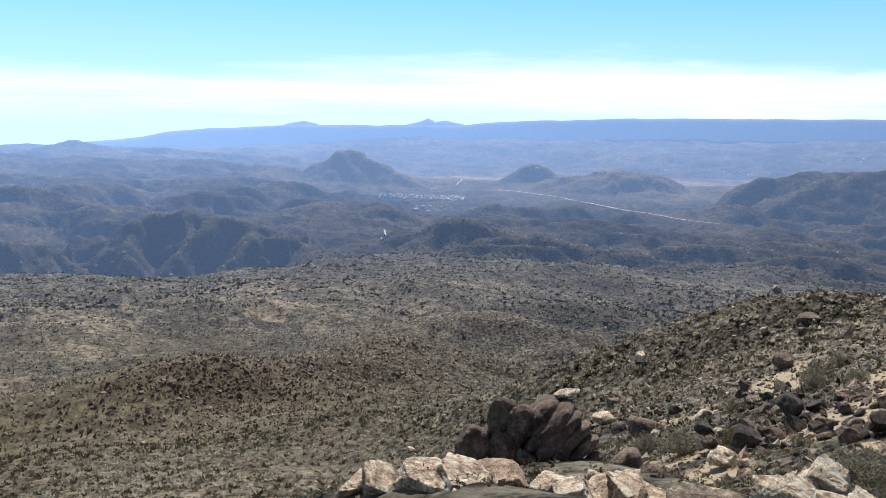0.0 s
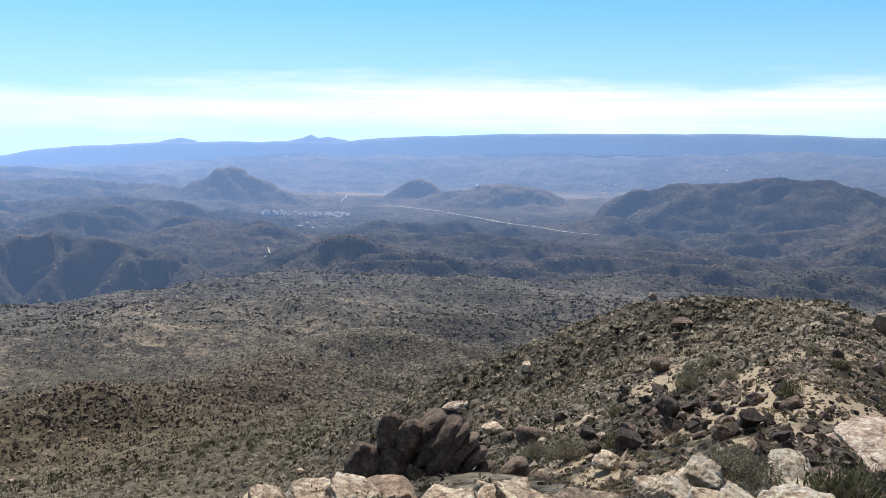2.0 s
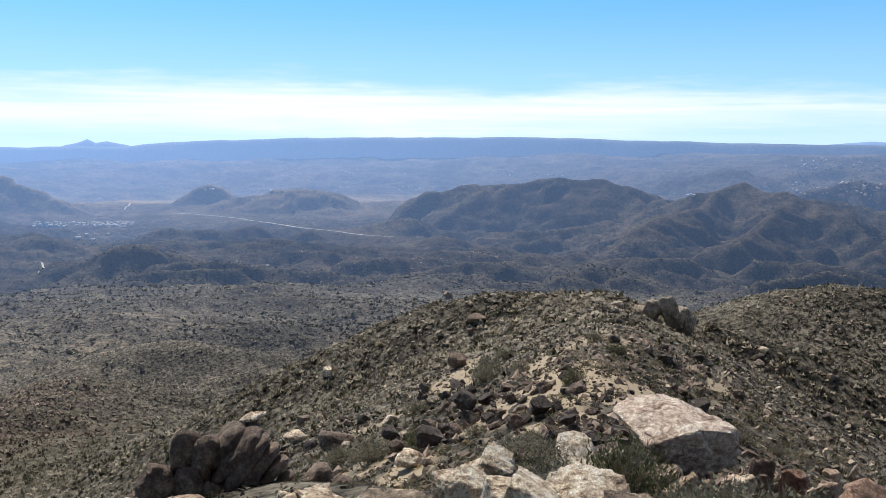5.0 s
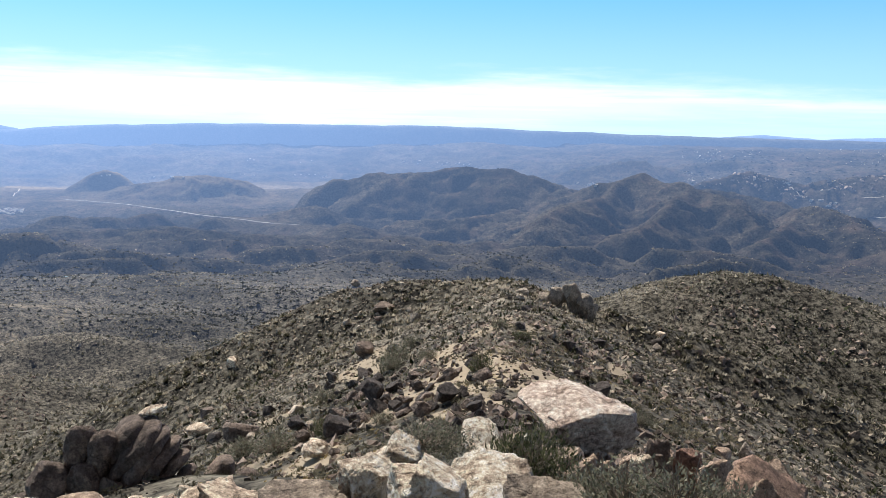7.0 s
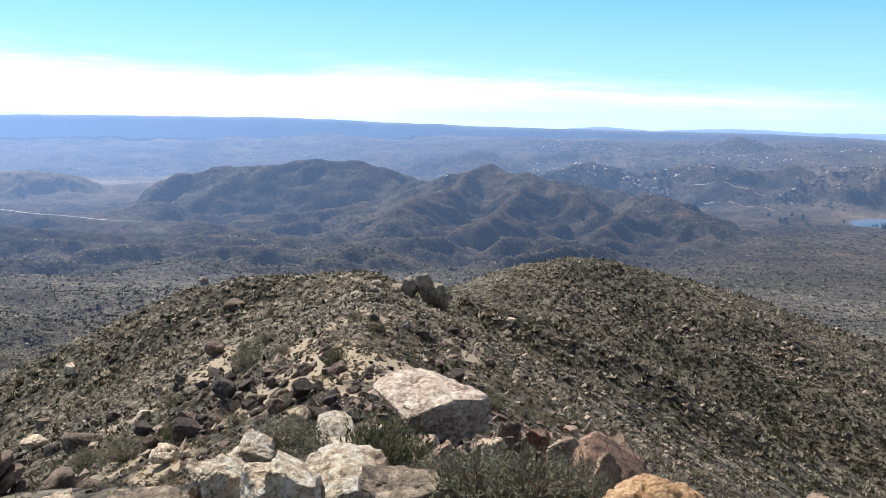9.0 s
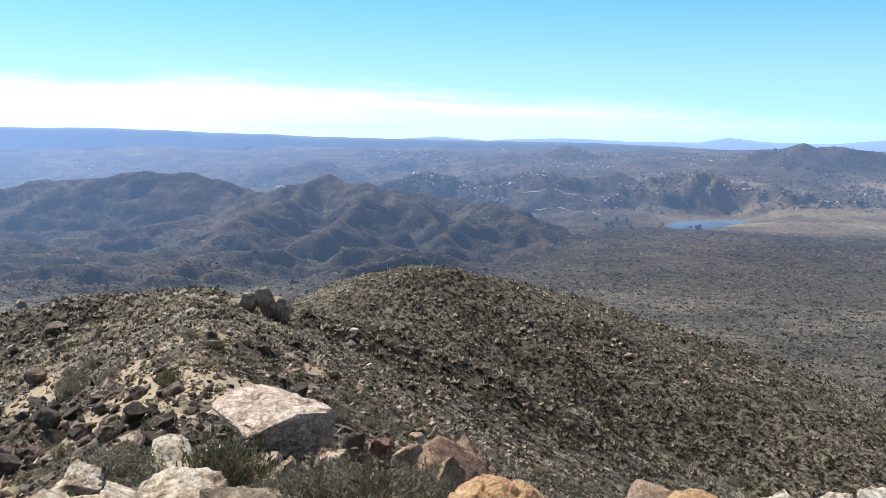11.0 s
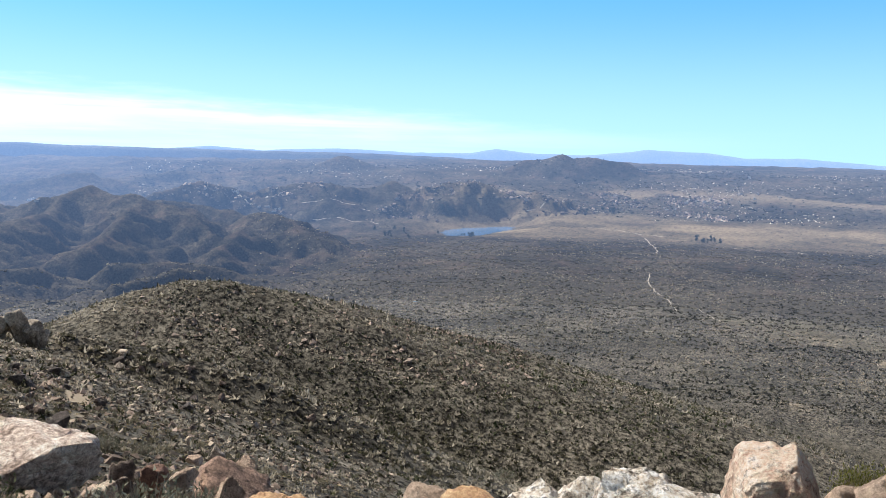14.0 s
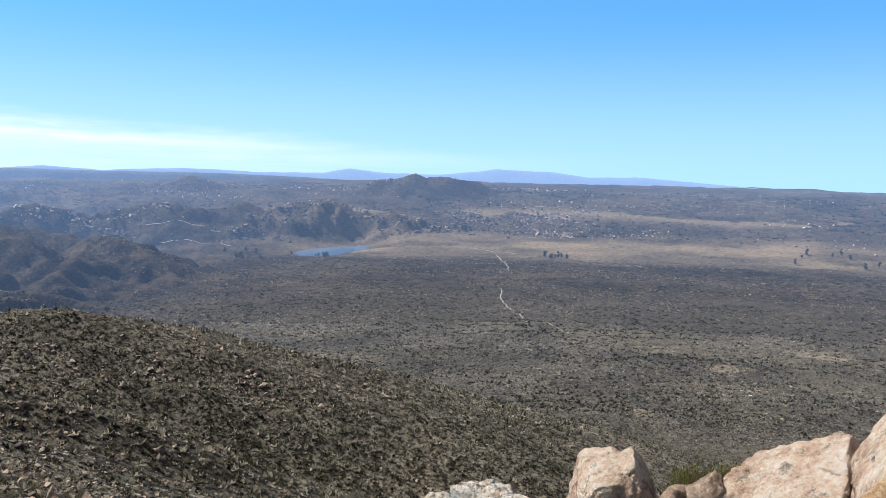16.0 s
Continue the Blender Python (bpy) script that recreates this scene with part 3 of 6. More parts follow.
def height(x, y, fine=True):
    """Height of the land at x, y (arrays), in metres."""
    r, az = np.hypot(x, y), np.degrees(np.arctan2(x, y))
    keys = sorted(VALLEY)
    cols = np.stack([np.interp(r, STEPS, VALLEY[k]) for k in keys])
    pos = np.clip(np.interp(az, keys, range(len(keys))), 0, len(keys) - 1.0001)
    i = pos.astype(int)
    f = pos - i
    f = f * f * (3 - 2 * f)
    n = np.arange(x.size).reshape(x.shape)
    flat = cols.reshape(len(keys), -1)
    z = flat[i.ravel(), n.ravel()] * (1 - f.ravel()) + flat[i.ravel() + 1, n.ravel()] * f.ravel()
    z = z.reshape(x.shape).copy()
    z = z + fbm(x, y, 260, 5, 0.55) * np.clip((r - 220) * 0.02, 0, 16) * (1 - 0.88 * np.clip((az - 46) / 6, 0, 1) * np.clip((r - 700) / 400, 0, 1) * np.clip((4900 - r) / 200, 0, 1))
    wob = fbm(x + 900, y, 90, 4)
    floor_z = z
    crest = np.full(x.shape, 1e9)
    for n, (points, slope, soft, rough, ribs) in enumerate(RIDGES):
        pad = 30 + 130 / slope
        px, py = [p.x for p in points], [p.y for p in points]
        on = (x > min(px) - pad) & (x < max(px) + pad) & (y > min(py) - pad) & (y < max(py) + pad)
        if not on.any():
            continue
        sx, sy = x[on], y[on]
        best, away, along, run = np.full(sx.shape, -1e9), np.zeros(sx.shape), np.zeros(sx.shape), 0.0
        near = crest[on]
        for p, q in zip(points, points[1:]):
            dx, dy = q.x - p.x, q.y - p.y
            t = np.clip(((sx - p.x) * dx + (sy - p.y) * dy) / (dx * dx + dy * dy), 0, 1)
            d = np.hypot(sx - p.x - t * dx, sy - p.y - t * dy)
            near = np.minimum(near, d)
            z1 = p.z + t * (q.z - p.z) - slope * (np.sqrt(d * d + soft * soft) - soft)
            up, long = z1 > best, math.hypot(dx, dy)
            best, away, along = np.where(up, z1, best), np.where(up, d, away), np.where(up, run + t * long, along)
            run += long
        crest[on] = near
        if ribs:
            # gullies and ribs that run straight down the slope
            cutting = np.abs(fbm(along + 22 * wob[on] + 37 * n, away * 0.3 + 91 * n, 58, 4, 0.55))
            best = best - ribs * np.clip(away * 0.6, 0, 20) * (2.3 * cutting - 0.35)
        best = best + wob[on] * rough * 5 * np.clip(r[on] / 2000, 0.0, 1.2)
        z[on] = smax(z[on], best, 1.0 + np.where(r[on] > 1200, 3.0, 0.012 * r[on]))
    flank = np.clip(crest / np.clip(r * 0.014, 8, 40), 0.15, 1)
    rise = np.clip((z - floor_z - 4) * 0.45, 0, np.minimum(50, 0.02 * r)) * flank
    gully = np.abs(fbm(x * 0.8 + 300, y * 0.8, np.where(r > 1200, 230, 80), 6, 0.55))
    z = z + rise * (0.3 - 2.0 * gully) * np.where(r > 1400, 0.4, 1.0)
    plain = np.clip((az - 47) / 5, 0, 1)
    valley = np.clip((r - 2550) / 250, 0, 1) * np.clip((az - 17) / 3, 0, 1) * np.clip((37 - az) / 4, 0, 1) * np.clip((4000 - r) / 300, 0, 1)
    far = np.clip((r - 1350) / 250, 0, 1) * np.clip((4300 - r) / 500, 0, 1) * (1 - 0.85 * valley) * (1 - 0.85 * plain)
    z = z - far * flank * np.abs(fbm(x, y + 700, 300, 6, 0.55)) * 30
    z = z - far * np.clip(crest / 60, 0.12, 1) * np.abs(fbm(x + 40, y, 95, 5, 0.55)) * 20
    if fine:
        z = z + fbm(x, y, 24, 3) * np.clip(r * 0.006, 0, 1.6) + fbm(x, y, 5, 2) * np.clip(r * 0.002, 0.02, 0.15)
        z = z + fbm(x, y, 80, 5, 0.6) * np.clip((r - 250) * 0.015, 0, 7) * (1 - 0.6 * plain) * (1 - 0.7 * valley)
    road_d = np.full(x.shape, 1e9)
    for p, q in zip(ROAD_LINE, ROAD_LINE[1:]):
        dx, dy = q.x - p.x, q.y - p.y
        t = np.clip(((x - p.x) * dx + (y - p.y) * dy) / (dx * dx + dy * dy), 0, 1)
        road_d = np.minimum(road_d, np.hypot(x - p.x - t * dx, y - p.y - t * dy))
    bed = np.clip((road_d - 25) / 90, 0, 1)
    z = np.where(bed < 1, -127.0 * (1 - bed) + z * bed, z)
    shore = np.clip((lake_share(x, y) - 1) / 1.2, 0, 1)
    z = (LAKE_Z - 1.5 + 2.2 * np.clip((lake_share(x, y) - 0.85) / 0.3, 0, 1)) * (1 - shore) + z * shore
    return z + EYE


def seat(az, el, near=2.0):
    """Where the line of sight at a bearing and elevation first meets the land."""
    r = np.geomspace(near, 4700, 3200)
    x, y = r * math.sin(radians(az)), r * math.cos(radians(az))
    below = np.nonzero(height(x, y) >= EYE + r * math.tan(radians(el)))[0]
    k = below[0] if len(below) else len(r) - 1
    return float(r[k])


def mesh_from(name, verts, faces, mat, smooth=True, size=None):
    """One mesh object from arrays of places and of triangles or quads."""
    me = bpy.data.meshes.new(name)
    verts, faces = np.asarray(verts, np.float32), np.asarray(faces, np.int32)
    per = faces.shape[1]
    me.vertices.add(len(verts)); me.vertices.foreach_set("co", verts.ravel())
    me.loops.add(faces.size); me.loops.foreach_set("vertex_index", faces.ravel())
    me.polygons.add(len(faces)); me.polygons.foreach_set("loop_start", np.arange(0, faces.size, per, dtype=np.int32))
    me.polygons.foreach_set("use_smooth", np.full(len(faces), smooth))
    me.update(calc_edges=True)
    me.materials.append(mat)
    return new(name, me)


def sheet(name, az, r, mat, lift=0.0, closed=False):
    """A piece of the land on a fan of bearings and distances."""
    A, R = np.meshgrid(np.radians(az), r, indexing="ij")
    x, y = R * np.sin(A), R * np.cos(A)
    verts = lay(x, y, height(x, y) + lift).reshape(-1, 3)
    i = np.arange(A.size).reshape(A.shape)
    if closed:
        i = np.concatenate([i, i[:1]])
    faces = np.stack([i[:-1, :-1], i[1:, :-1], i[1:, 1:], i[:-1, 1:]], -1).reshape(-1, 4)[:, ::-1]
    return mesh_from(name, verts, faces, mat), x.ravel(), y.ravel()


def cover(ob, name, values):
    """A share of ground cover, kept on the points of a mesh."""
    at = ob.data.attributes.new(name, "FLOAT", "POINT")
    at.data.foreach_set("value", np.asarray(values, np.float32).ravel())


SANDY = [(36.12, -8.42, 2.20, 1.12), (32.12, -8.45, 1.00, 1.00), (33.71, -9.66, 1.80, 0.60), (29.92, -11.92, 1.40, 0.52),
         (38.33, -8.51, 1.00, 0.48), (35.66, -8.15, 1.40, 0.60), (36.46, -8.84, 1.20, 0.32), (37.86, -9.06, 1.00, 0.24),
         (31.94, -8.26, 0.60, 0.60), (31.44, -8.65, 0.60, 0.44), (28.39, -11.78, 1.20, 0.44), (30.11, -11.61, 1.00, 0.52),
         (34.86, -7.86, 0.80, 0.40), (41.15, -8.20, 0.60, 0.28), (42.98, -9.87, 0.40, 0.20), (47.38, -9.30, 0.60, 0.16),
         (34.66, -10.23, 0.80, 0.20), (33.25, -11.03, 1.20, 0.20), (41.41, -8.56, 0.32, 0.28), (42.38, -7.56, 0.20, 0.20),
         (47.30, -10.66, 0.80, 0.20), (36.34, -9.69, 1.20, 0.28)]

SAND_AT = [(math.radians(a), seat(a, e), math.radians(w * (0.95 if a < 40 else 0.6)), max(0.05, h / abs(e) * (1.7 if a < 40 else 1.0)), 1.0) for a, e, w, h in SANDY if a < 41.3]
SAND_AT += [(math.radians(a), seat(a, e), math.radians(w / 2), h / abs(e), 0.50 if a < 40 else 0.25) for a, e, w, h in ((35, -8.6, 7, 1.6), (29.5, -9.8, 6, 2.0), (42, -9.5, 6, 2.5), (45.5, -8.8, 5, 1.8), (37, -6.6, 6, 0.9))]

# bare pale clearings of the plain and the basin
SAND_AT += [(math.radians(a), seat(a, e, 300), math.radians(w), k, most) for a, e, w, k, most in (
    (67.2, -6.2, 1.8, 0.06, 0.39), (69.4, -6.7, 1.5, 0.05, 0.39), (68.4, -7.5, 2.0, 0.05, 0.39), (64.6, -6.75, 1.0, 0.04, 0.38), (70.5, -7.55, 1.6, 0.04, 0.39), (66.2, -8.5, 1.3, 0.04, 0.38),
    (63.2, -7.2, 0.9, 0.03, 0.37), (71.4, -4.4, 3.0, 0.06, 0.39), (63.6, -5.95, 1.2, 0.04, 0.37), (72.5, -6.0, 2.5, 0.06, 0.38),
    (66, -5.0, 6.0, 0.1, 0.44), (6, -7.4, 6.0, 0.3, 0.40), (14, -6.6, 5.0, 0.25, 0.40), (3, -10, 6.0, 0.2, 0.40), (20, -6.2, 5.0, 0.25, 0.36))]


def sand_cover(x, y):
    r, az = np.maximum(np.hypot(x, y), 0.5), np.arctan2(x, y)
    s = np.zeros(x.shape)
    torn = fbm(x, y + 31, 55, 4, 0.6)
    for a, r0, w, k, most in SAND_AT:
        rag = np.clip(0.75 + 1.3 * torn, 0.2, 1.1) if r0 > 300 else 1.0
        s = np.maximum(s, rag * most * np.exp(-((az - a) / w) ** 2 - (np.log(r / r0) / k) ** 2))
    return s


def dry_cover(x, y):
    r, az = np.hypot(x, y), np.degrees(np.arctan2(x, y))
    d = np.clip((21 - az) / 8, 0, 1) * np.clip((1100 - r) / 500, 0, 1) * np.clip((r - 60) / 100, 0, 1)
    d = np.maximum(d, 1.0 * np.clip((az - 54) / 8, 0, 1) * np.clip((r - 500) / 200, 0, 1) * np.clip(0.5 + 3 * fbm(x, y, 180, 4), 0, 1))
    return d * np.clip(0.55 + fbm(x, y, 110, 4), 0, 1)


def meadow_cover(x, y):
    r, az = np.hypot(x, y), np.degrees(np.arctan2(x, y))
    m = np.clip((az - 52.5) / 2.5, 0, 1) * np.exp(-((r - 2880 - 60 * fbm(x, y, 300, 3)) / 260) ** 4)
    v = np.exp(-((r - 3450) / 380) ** 2) * np.clip(1.3 - np.abs(az - 26) / 10, 0, 1) * (0.8 + 1.3 * fbm(x, y, 200, 4))
    w = 0.7 * np.clip((az - 50) / 5, 0, 1) * np.exp(-((r - 3500 - 90 * fbm(x, y, 400, 3)) / 80) ** 2) * (fbm(x + 9, y, 260, 3) > -0.05)
    v = np.maximum(v, w)
    return np.clip(np.maximum(m * (0.58 + 0.9 * fbm(x + 50, y, 120, 5)), v), 0, 1)


FAN = np.concatenate([np.linspace(-4, 82, 580), np.linspace(86, 352, 60)])
FAR_FAN = np.concatenate([np.linspace(-4, 82, 1000), np.linspace(86, 352, 40)])
SPLIT = 1500.0
ground, GX, GY = sheet("ground", FAN, np.concatenate([[0.01], np.geomspace(1.5, 25, 50)[:-1], np.geomspace(25, 300, 210)[:-1], np.geomspace(300, SPLIT, 190)]), M_SOIL, closed=True)
tagged(ground, "dry rocky hillside soil with sparse scrub", "ground", kind="structure")
# the valley's blue haze is emission painted into its material
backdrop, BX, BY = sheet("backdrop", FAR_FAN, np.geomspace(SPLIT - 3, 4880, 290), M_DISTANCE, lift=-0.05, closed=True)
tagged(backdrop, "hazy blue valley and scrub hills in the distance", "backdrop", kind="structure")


cover(ground, "sand", sand_cover(GX, GY))
cover(ground, "dry", dry_cover(GX, GY))
cover(backdrop, "meadow", meadow_cover(BX, BY))
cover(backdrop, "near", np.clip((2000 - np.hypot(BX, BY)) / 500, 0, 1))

# ---- far ranges on the horizon ----


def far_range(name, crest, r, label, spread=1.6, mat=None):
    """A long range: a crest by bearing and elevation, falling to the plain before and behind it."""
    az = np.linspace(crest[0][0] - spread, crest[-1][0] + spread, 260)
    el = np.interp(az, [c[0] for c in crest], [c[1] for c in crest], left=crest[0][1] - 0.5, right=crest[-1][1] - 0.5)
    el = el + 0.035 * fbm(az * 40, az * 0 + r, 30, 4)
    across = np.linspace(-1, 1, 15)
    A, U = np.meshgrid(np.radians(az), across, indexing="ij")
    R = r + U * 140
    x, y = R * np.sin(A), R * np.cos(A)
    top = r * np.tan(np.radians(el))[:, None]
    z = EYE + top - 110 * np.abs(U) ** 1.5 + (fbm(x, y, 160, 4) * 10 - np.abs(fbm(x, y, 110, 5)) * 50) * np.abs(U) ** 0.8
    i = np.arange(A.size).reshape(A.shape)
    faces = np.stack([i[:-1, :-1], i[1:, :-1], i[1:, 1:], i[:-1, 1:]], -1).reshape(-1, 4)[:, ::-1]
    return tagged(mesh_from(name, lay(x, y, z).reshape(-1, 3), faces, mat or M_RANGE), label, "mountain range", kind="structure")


# the blue of these crests is haze emission in their material
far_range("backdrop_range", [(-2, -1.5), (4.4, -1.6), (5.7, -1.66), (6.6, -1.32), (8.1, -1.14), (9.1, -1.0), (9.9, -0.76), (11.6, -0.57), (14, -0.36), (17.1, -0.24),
           (18.4, -0.2), (20.3, -0.14), (21.6, 0.0), (23.9, 0.14), (27.8, 0.28), (34.9, 0.31), (38, 0.2), (40.9, 0.12), (45.6, 0.02), (52, -0.1), (56, -0.28), (60, -0.5)], 4700, "long haze-blue mountain range on the horizon")
far_range("backdrop_range", [(13.4, -0.7), (14.0, -0.32), (14.6, -0.2), (15.1, -0.27), (15.7, -0.7)], 4760, "pale haze-blue far hill on the horizon", 0.05)
far_range("backdrop_range", [(18.2, -0.22), (18.8, -0.06), (19.08, 0.05), (19.35, -0.06), (19.7, 0.0), (20.4, -0.12)], 4760, "twin haze-blue peaks on the horizon", 0.3)
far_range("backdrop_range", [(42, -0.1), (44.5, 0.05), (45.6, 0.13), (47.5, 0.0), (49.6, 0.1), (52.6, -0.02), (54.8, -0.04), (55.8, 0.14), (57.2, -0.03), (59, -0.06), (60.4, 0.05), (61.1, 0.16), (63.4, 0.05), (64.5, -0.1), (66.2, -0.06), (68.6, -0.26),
           (74.5, -0.6), (80, -0.8)], 4780, "pale haze-blue mountains on the far horizon", mat=M_RANGE_HAZE)

# ---- scattered scrub and stones ----
def solid(subdivisions):
    bm = bmesh.new()
    bmesh.ops.create_icosphere(bm, subdivisions=subdivisions, radius=1)
    v = np.array([p.co[:] for p in bm.verts])
    f = np.array([[p.index for p in t.verts] for t in bm.faces])
    bm.free()
    return v, f


def tuft(blades, seed, wide=0.5):
    """A small dome of upright blades, each one triangle."""
    rng = np.random.RandomState(seed)
    v = []
    for k in range(blades):
        a, up = rng.uniform(0, 6.283), rng.uniform(0.15, 1)
        tip = np.array([math.cos(a) * (1 - up * up) ** 0.5, math.sin(a) * (1 - up * up) ** 0.5, up]) * rng.uniform(0.75, 1.1)
        foot = tip * np.array([0.45, 0.45, 0]) - np.array([0, 0, 0.15])
        side = np.array([-math.sin(a + rng.uniform(-1, 1)), math.cos(a + rng.uniform(-1, 1)), 0]) * wide * rng.uniform(0.5, 1)
        v += [foot - side, foot + side, tip]
    return np.array(v), np.arange(3 * blades).reshape(-1, 3)


def leaf_ball(leaves, seed, leaf=0.16):
    """An open dome of small leaf triangles."""
    rng = np.random.RandomState(seed)
    d = rng.normal(size=(leaves, 3))
    d[:, 2] = np.abs(d[:, 2])
    d /= np.linalg.norm(d, axis=1)[:, None]
    lump = 1 + 0.22 * np.sin(d[:, :1] * 5 + seed) * np.cos(d[:, 1:2] * 6)
    p = d * rng.uniform(0.55, 1.0, (leaves, 1)) * lump
    u = rng.normal(size=(leaves, 3)); u /= np.linalg.norm(u, axis=1)[:, None]
    u[:, 2] = np.abs(u[:, 2]) + 0.4
    w = rng.normal(size=(leaves, 3)); w /= np.linalg.norm(w, axis=1)[:, None]
    v = np.stack([p - w * leaf * 0.5, p + w * leaf * 0.5, p + u * leaf * 1.5], 1).reshape(-1, 3)
    return v, np.arange(3 * leaves).reshape(-1, 3)


ICO = solid(1)
BLOCK = (np.array([[1, 0, 0], [0, 1, 0.1], [-1, 0.1, 0], [0.1, -1, 0], [0.2, 0.1, 0.8], [0, 0, -0.8]]),
         np.array([[0, 1, 4], [1, 2, 4], [2, 3, 4], [3, 0, 4], [1, 0, 5], [2, 1, 5], [3, 2, 5], [0, 3, 5]]))


CHUNK = (np.array([[x, y, z] for x in (-0.8, 0.8) for y in (-0.8, 0.8) for z in (-0.7, 0.7)]),
         np.array([[0, 1, 3], [0, 3, 2], [4, 6, 7], [4, 7, 5], [0, 4, 5], [0, 5, 1], [2, 3, 7], [2, 7, 6], [0, 2, 6], [0, 6, 4], [1, 5, 7], [1, 7, 3]]))


def scatter(name, n, seed, r_range, az_range, size, squash, mat, label, category, mask=None, shape=BLOCK, power=1.0, smooth=False, uneven=0.3, sink=0.5):
    """n small solids strewn on the land, joined into one object."""
    rng = np.random.RandomState(seed)
    az = np.radians(rng.uniform(*az_range, n))
    r = (rng.uniform(r_range[0] ** power, r_range[1] ** power, n)) ** (1 / power)
    x, y = r * np.sin(az), r * np.cos(az)
    if mask is not None:
        keep = mask(x, y, r, np.degrees(az)) > rng.rand(n)
        x, y, r = x[keep], y[keep], r[keep]
    n = len(x)
    z = height(x, y)
    s = size[0] * (size[1] / size[0]) ** (rng.uniform(0, 1, n) ** 1.5)
    s = s * (0.3 + 0.7 * np.clip(r / (0.6 * r_range[1]), 0, 1)) if r_range[1] > 4 * r_range[0] else s
    sv = np.stack([s * rng.uniform(0.7, 1.5, n), s * rng.uniform(0.5, 1.2, n), s * rng.uniform(*squash, n)], -1)
    v, f = shape
    turn = rng.uniform(0, 6.283, n)
    c, q = np.cos(turn)[:, None], np.sin(turn)[:, None]
    jit = v[None] * (1 + rng.uniform(-uneven, uneven, (n, len(v), 1))) + rng.uniform(-0.1, 0.1, (n, len(v), 3)) * (3.2 if shape is CHUNK else 1.0)
    jit = jit * sv[:, None]
    if shape is BLOCK or shape is CHUNK:
        lean = rng.uniform(-1.2, 1.2, n)[:, None]
        jit = np.stack([jit[..., 0] * np.cos(lean) - jit[..., 2] * np.sin(lean), jit[..., 1], jit[..., 0] * np.sin(lean) + jit[..., 2] * np.cos(lean)], -1)
    px, py, pz = jit[..., 0] * c - jit[..., 1] * q, jit[..., 0] * q + jit[..., 1] * c, jit[..., 2]
    at = lay(x, y, z)
    verts = np.stack([px + at[:, :1], py + at[:, 1:2], pz + at[:, 2:] + (sv[:, 2] * (0.5 - sink))[:, None]], -1).reshape(-1, 3)
    faces = (f[None] + (np.arange(n) * len(v))[:, None, None]).reshape(-1, 3)
    ob = mesh_from(name, verts, faces, mat, smooth)
    cover(ob, "tone", np.repeat(np.clip(rng.rand(n) + 0.55 * fbm(x + 70, y, 150, 4), 0, 1), len(v)))
    return tagged(ob, label, category, kind="stuff")


def patchy(size, lo, hi, shift=0, sand=True, more=None):
    def share(x, y, r, az):
        s = np.clip((fbm(x + shift, y, size, 4) - lo) / (hi - lo), 0, 1)
        if sand:
            s = s * (1 - sand_cover(x, y))
        return s * more(x, y, r, az) if more else s
    return share


def crest_share(x, y, r, az):
    """Stones gather on the crests: the rocky knoll, the spur and the ridge shoulder."""
    knoll = np.exp(-((az - 12) / 6) ** 2 - ((r - 465) / 45) ** 2)
    knoll2 = np.exp(-((az - 18) / 2.5) ** 2 - ((r - 560) / 50) ** 2)
    shoulder = np.exp(-((az - 32) / 5) ** 2 - ((r - 285) / 60) ** 2)
    spur = 0.7 * np.exp(-((az - 48) / 5) ** 2 - ((r - 480) / 60) ** 2)
    main = 0.55 * np.exp(-((az - 38) / 6) ** 2) * (r < 300)
    return np.clip(0.75 + knoll + knoll2 + shoulder + spur + main, 0, 1)


def gathered(*spots):
    """A share that is high about the given bearings and distances only."""
    def share(x, y, r, az):
        return np.clip(sum(np.exp(-((az - a) / w) ** 2 - ((r - d) / l) ** 2) for a, w, d, l in spots), 0, 1)
    return share


TUFT_NEAR = tuft(16, 9, 0.24)
TUFT, TUFT_MID, TUFT_FAR = tuft(9, 5), tuft(4, 7, 0.5), tuft(4, 6, 0.7)
BUSHY = leaf_ball(48, 3, 0.23)
scatter("scrub", 11000, 19, (120, 250), (-2, 80), (0.25, 0.75), (0.6, 1.0), M_SHRUB, "low grey-green chaparral bushes on the upper slopes", "scrub", patchy(30, -0.9, 0.0), TUFT_NEAR, power=1.6)
scatter("scrub", 27000, 1, (240, 400), (-2, 80), (0.35, 1.15), (0.7, 1.2), M_SHRUB, "low grey-green chaparral bushes on the near slopes", "scrub", patchy(40, -0.9, 0.0), TUFT, power=1.6)
scatter("scrub", 90000, 8, (360, 950), (-2, 80), (0.55, 1.7), (0.7, 1.2), M_SHRUB, "low grey-green chaparral bushes on the hillsides", "scrub", patchy(50, -0.9, 0.0), TUFT_MID, power=1.7)
scatter("scrub", 80000, 2, (900, 1900), (-2, 80), (0.9, 2.5), (0.7, 1.1), M_SHRUB, "grey-green chaparral over the valley floor", "scrub", patchy(130, -0.9, 0.0, 300, more=lambda x, y, r, az: np.clip((1900 - r) / 400, 0, 1)), TUFT_FAR, power=1.7)
scatter("scrub", 40000, 5, (1500, 2900), (-2, 80), (0.9, 2.0), (0.6, 0.9), M_SHRUB_FAR, "dark scrub and small trees in the far valley", "scrub", patchy(200, -0.6, 0.3, 500, more=lambda x, y, r, az: 1 - 0.9 * meadow_cover(x, y)), TUFT_FAR, power=1.6)
scatter("stones", 44000, 3, (55, 900), (-2, 80), (0.15, 0.7), (0.6, 1.1), M_SCATTER_ROCK, "weathered granite stones among the scrub", "stones", patchy(40, -0.5, 0.25, 600, more=crest_share), power=1.3)
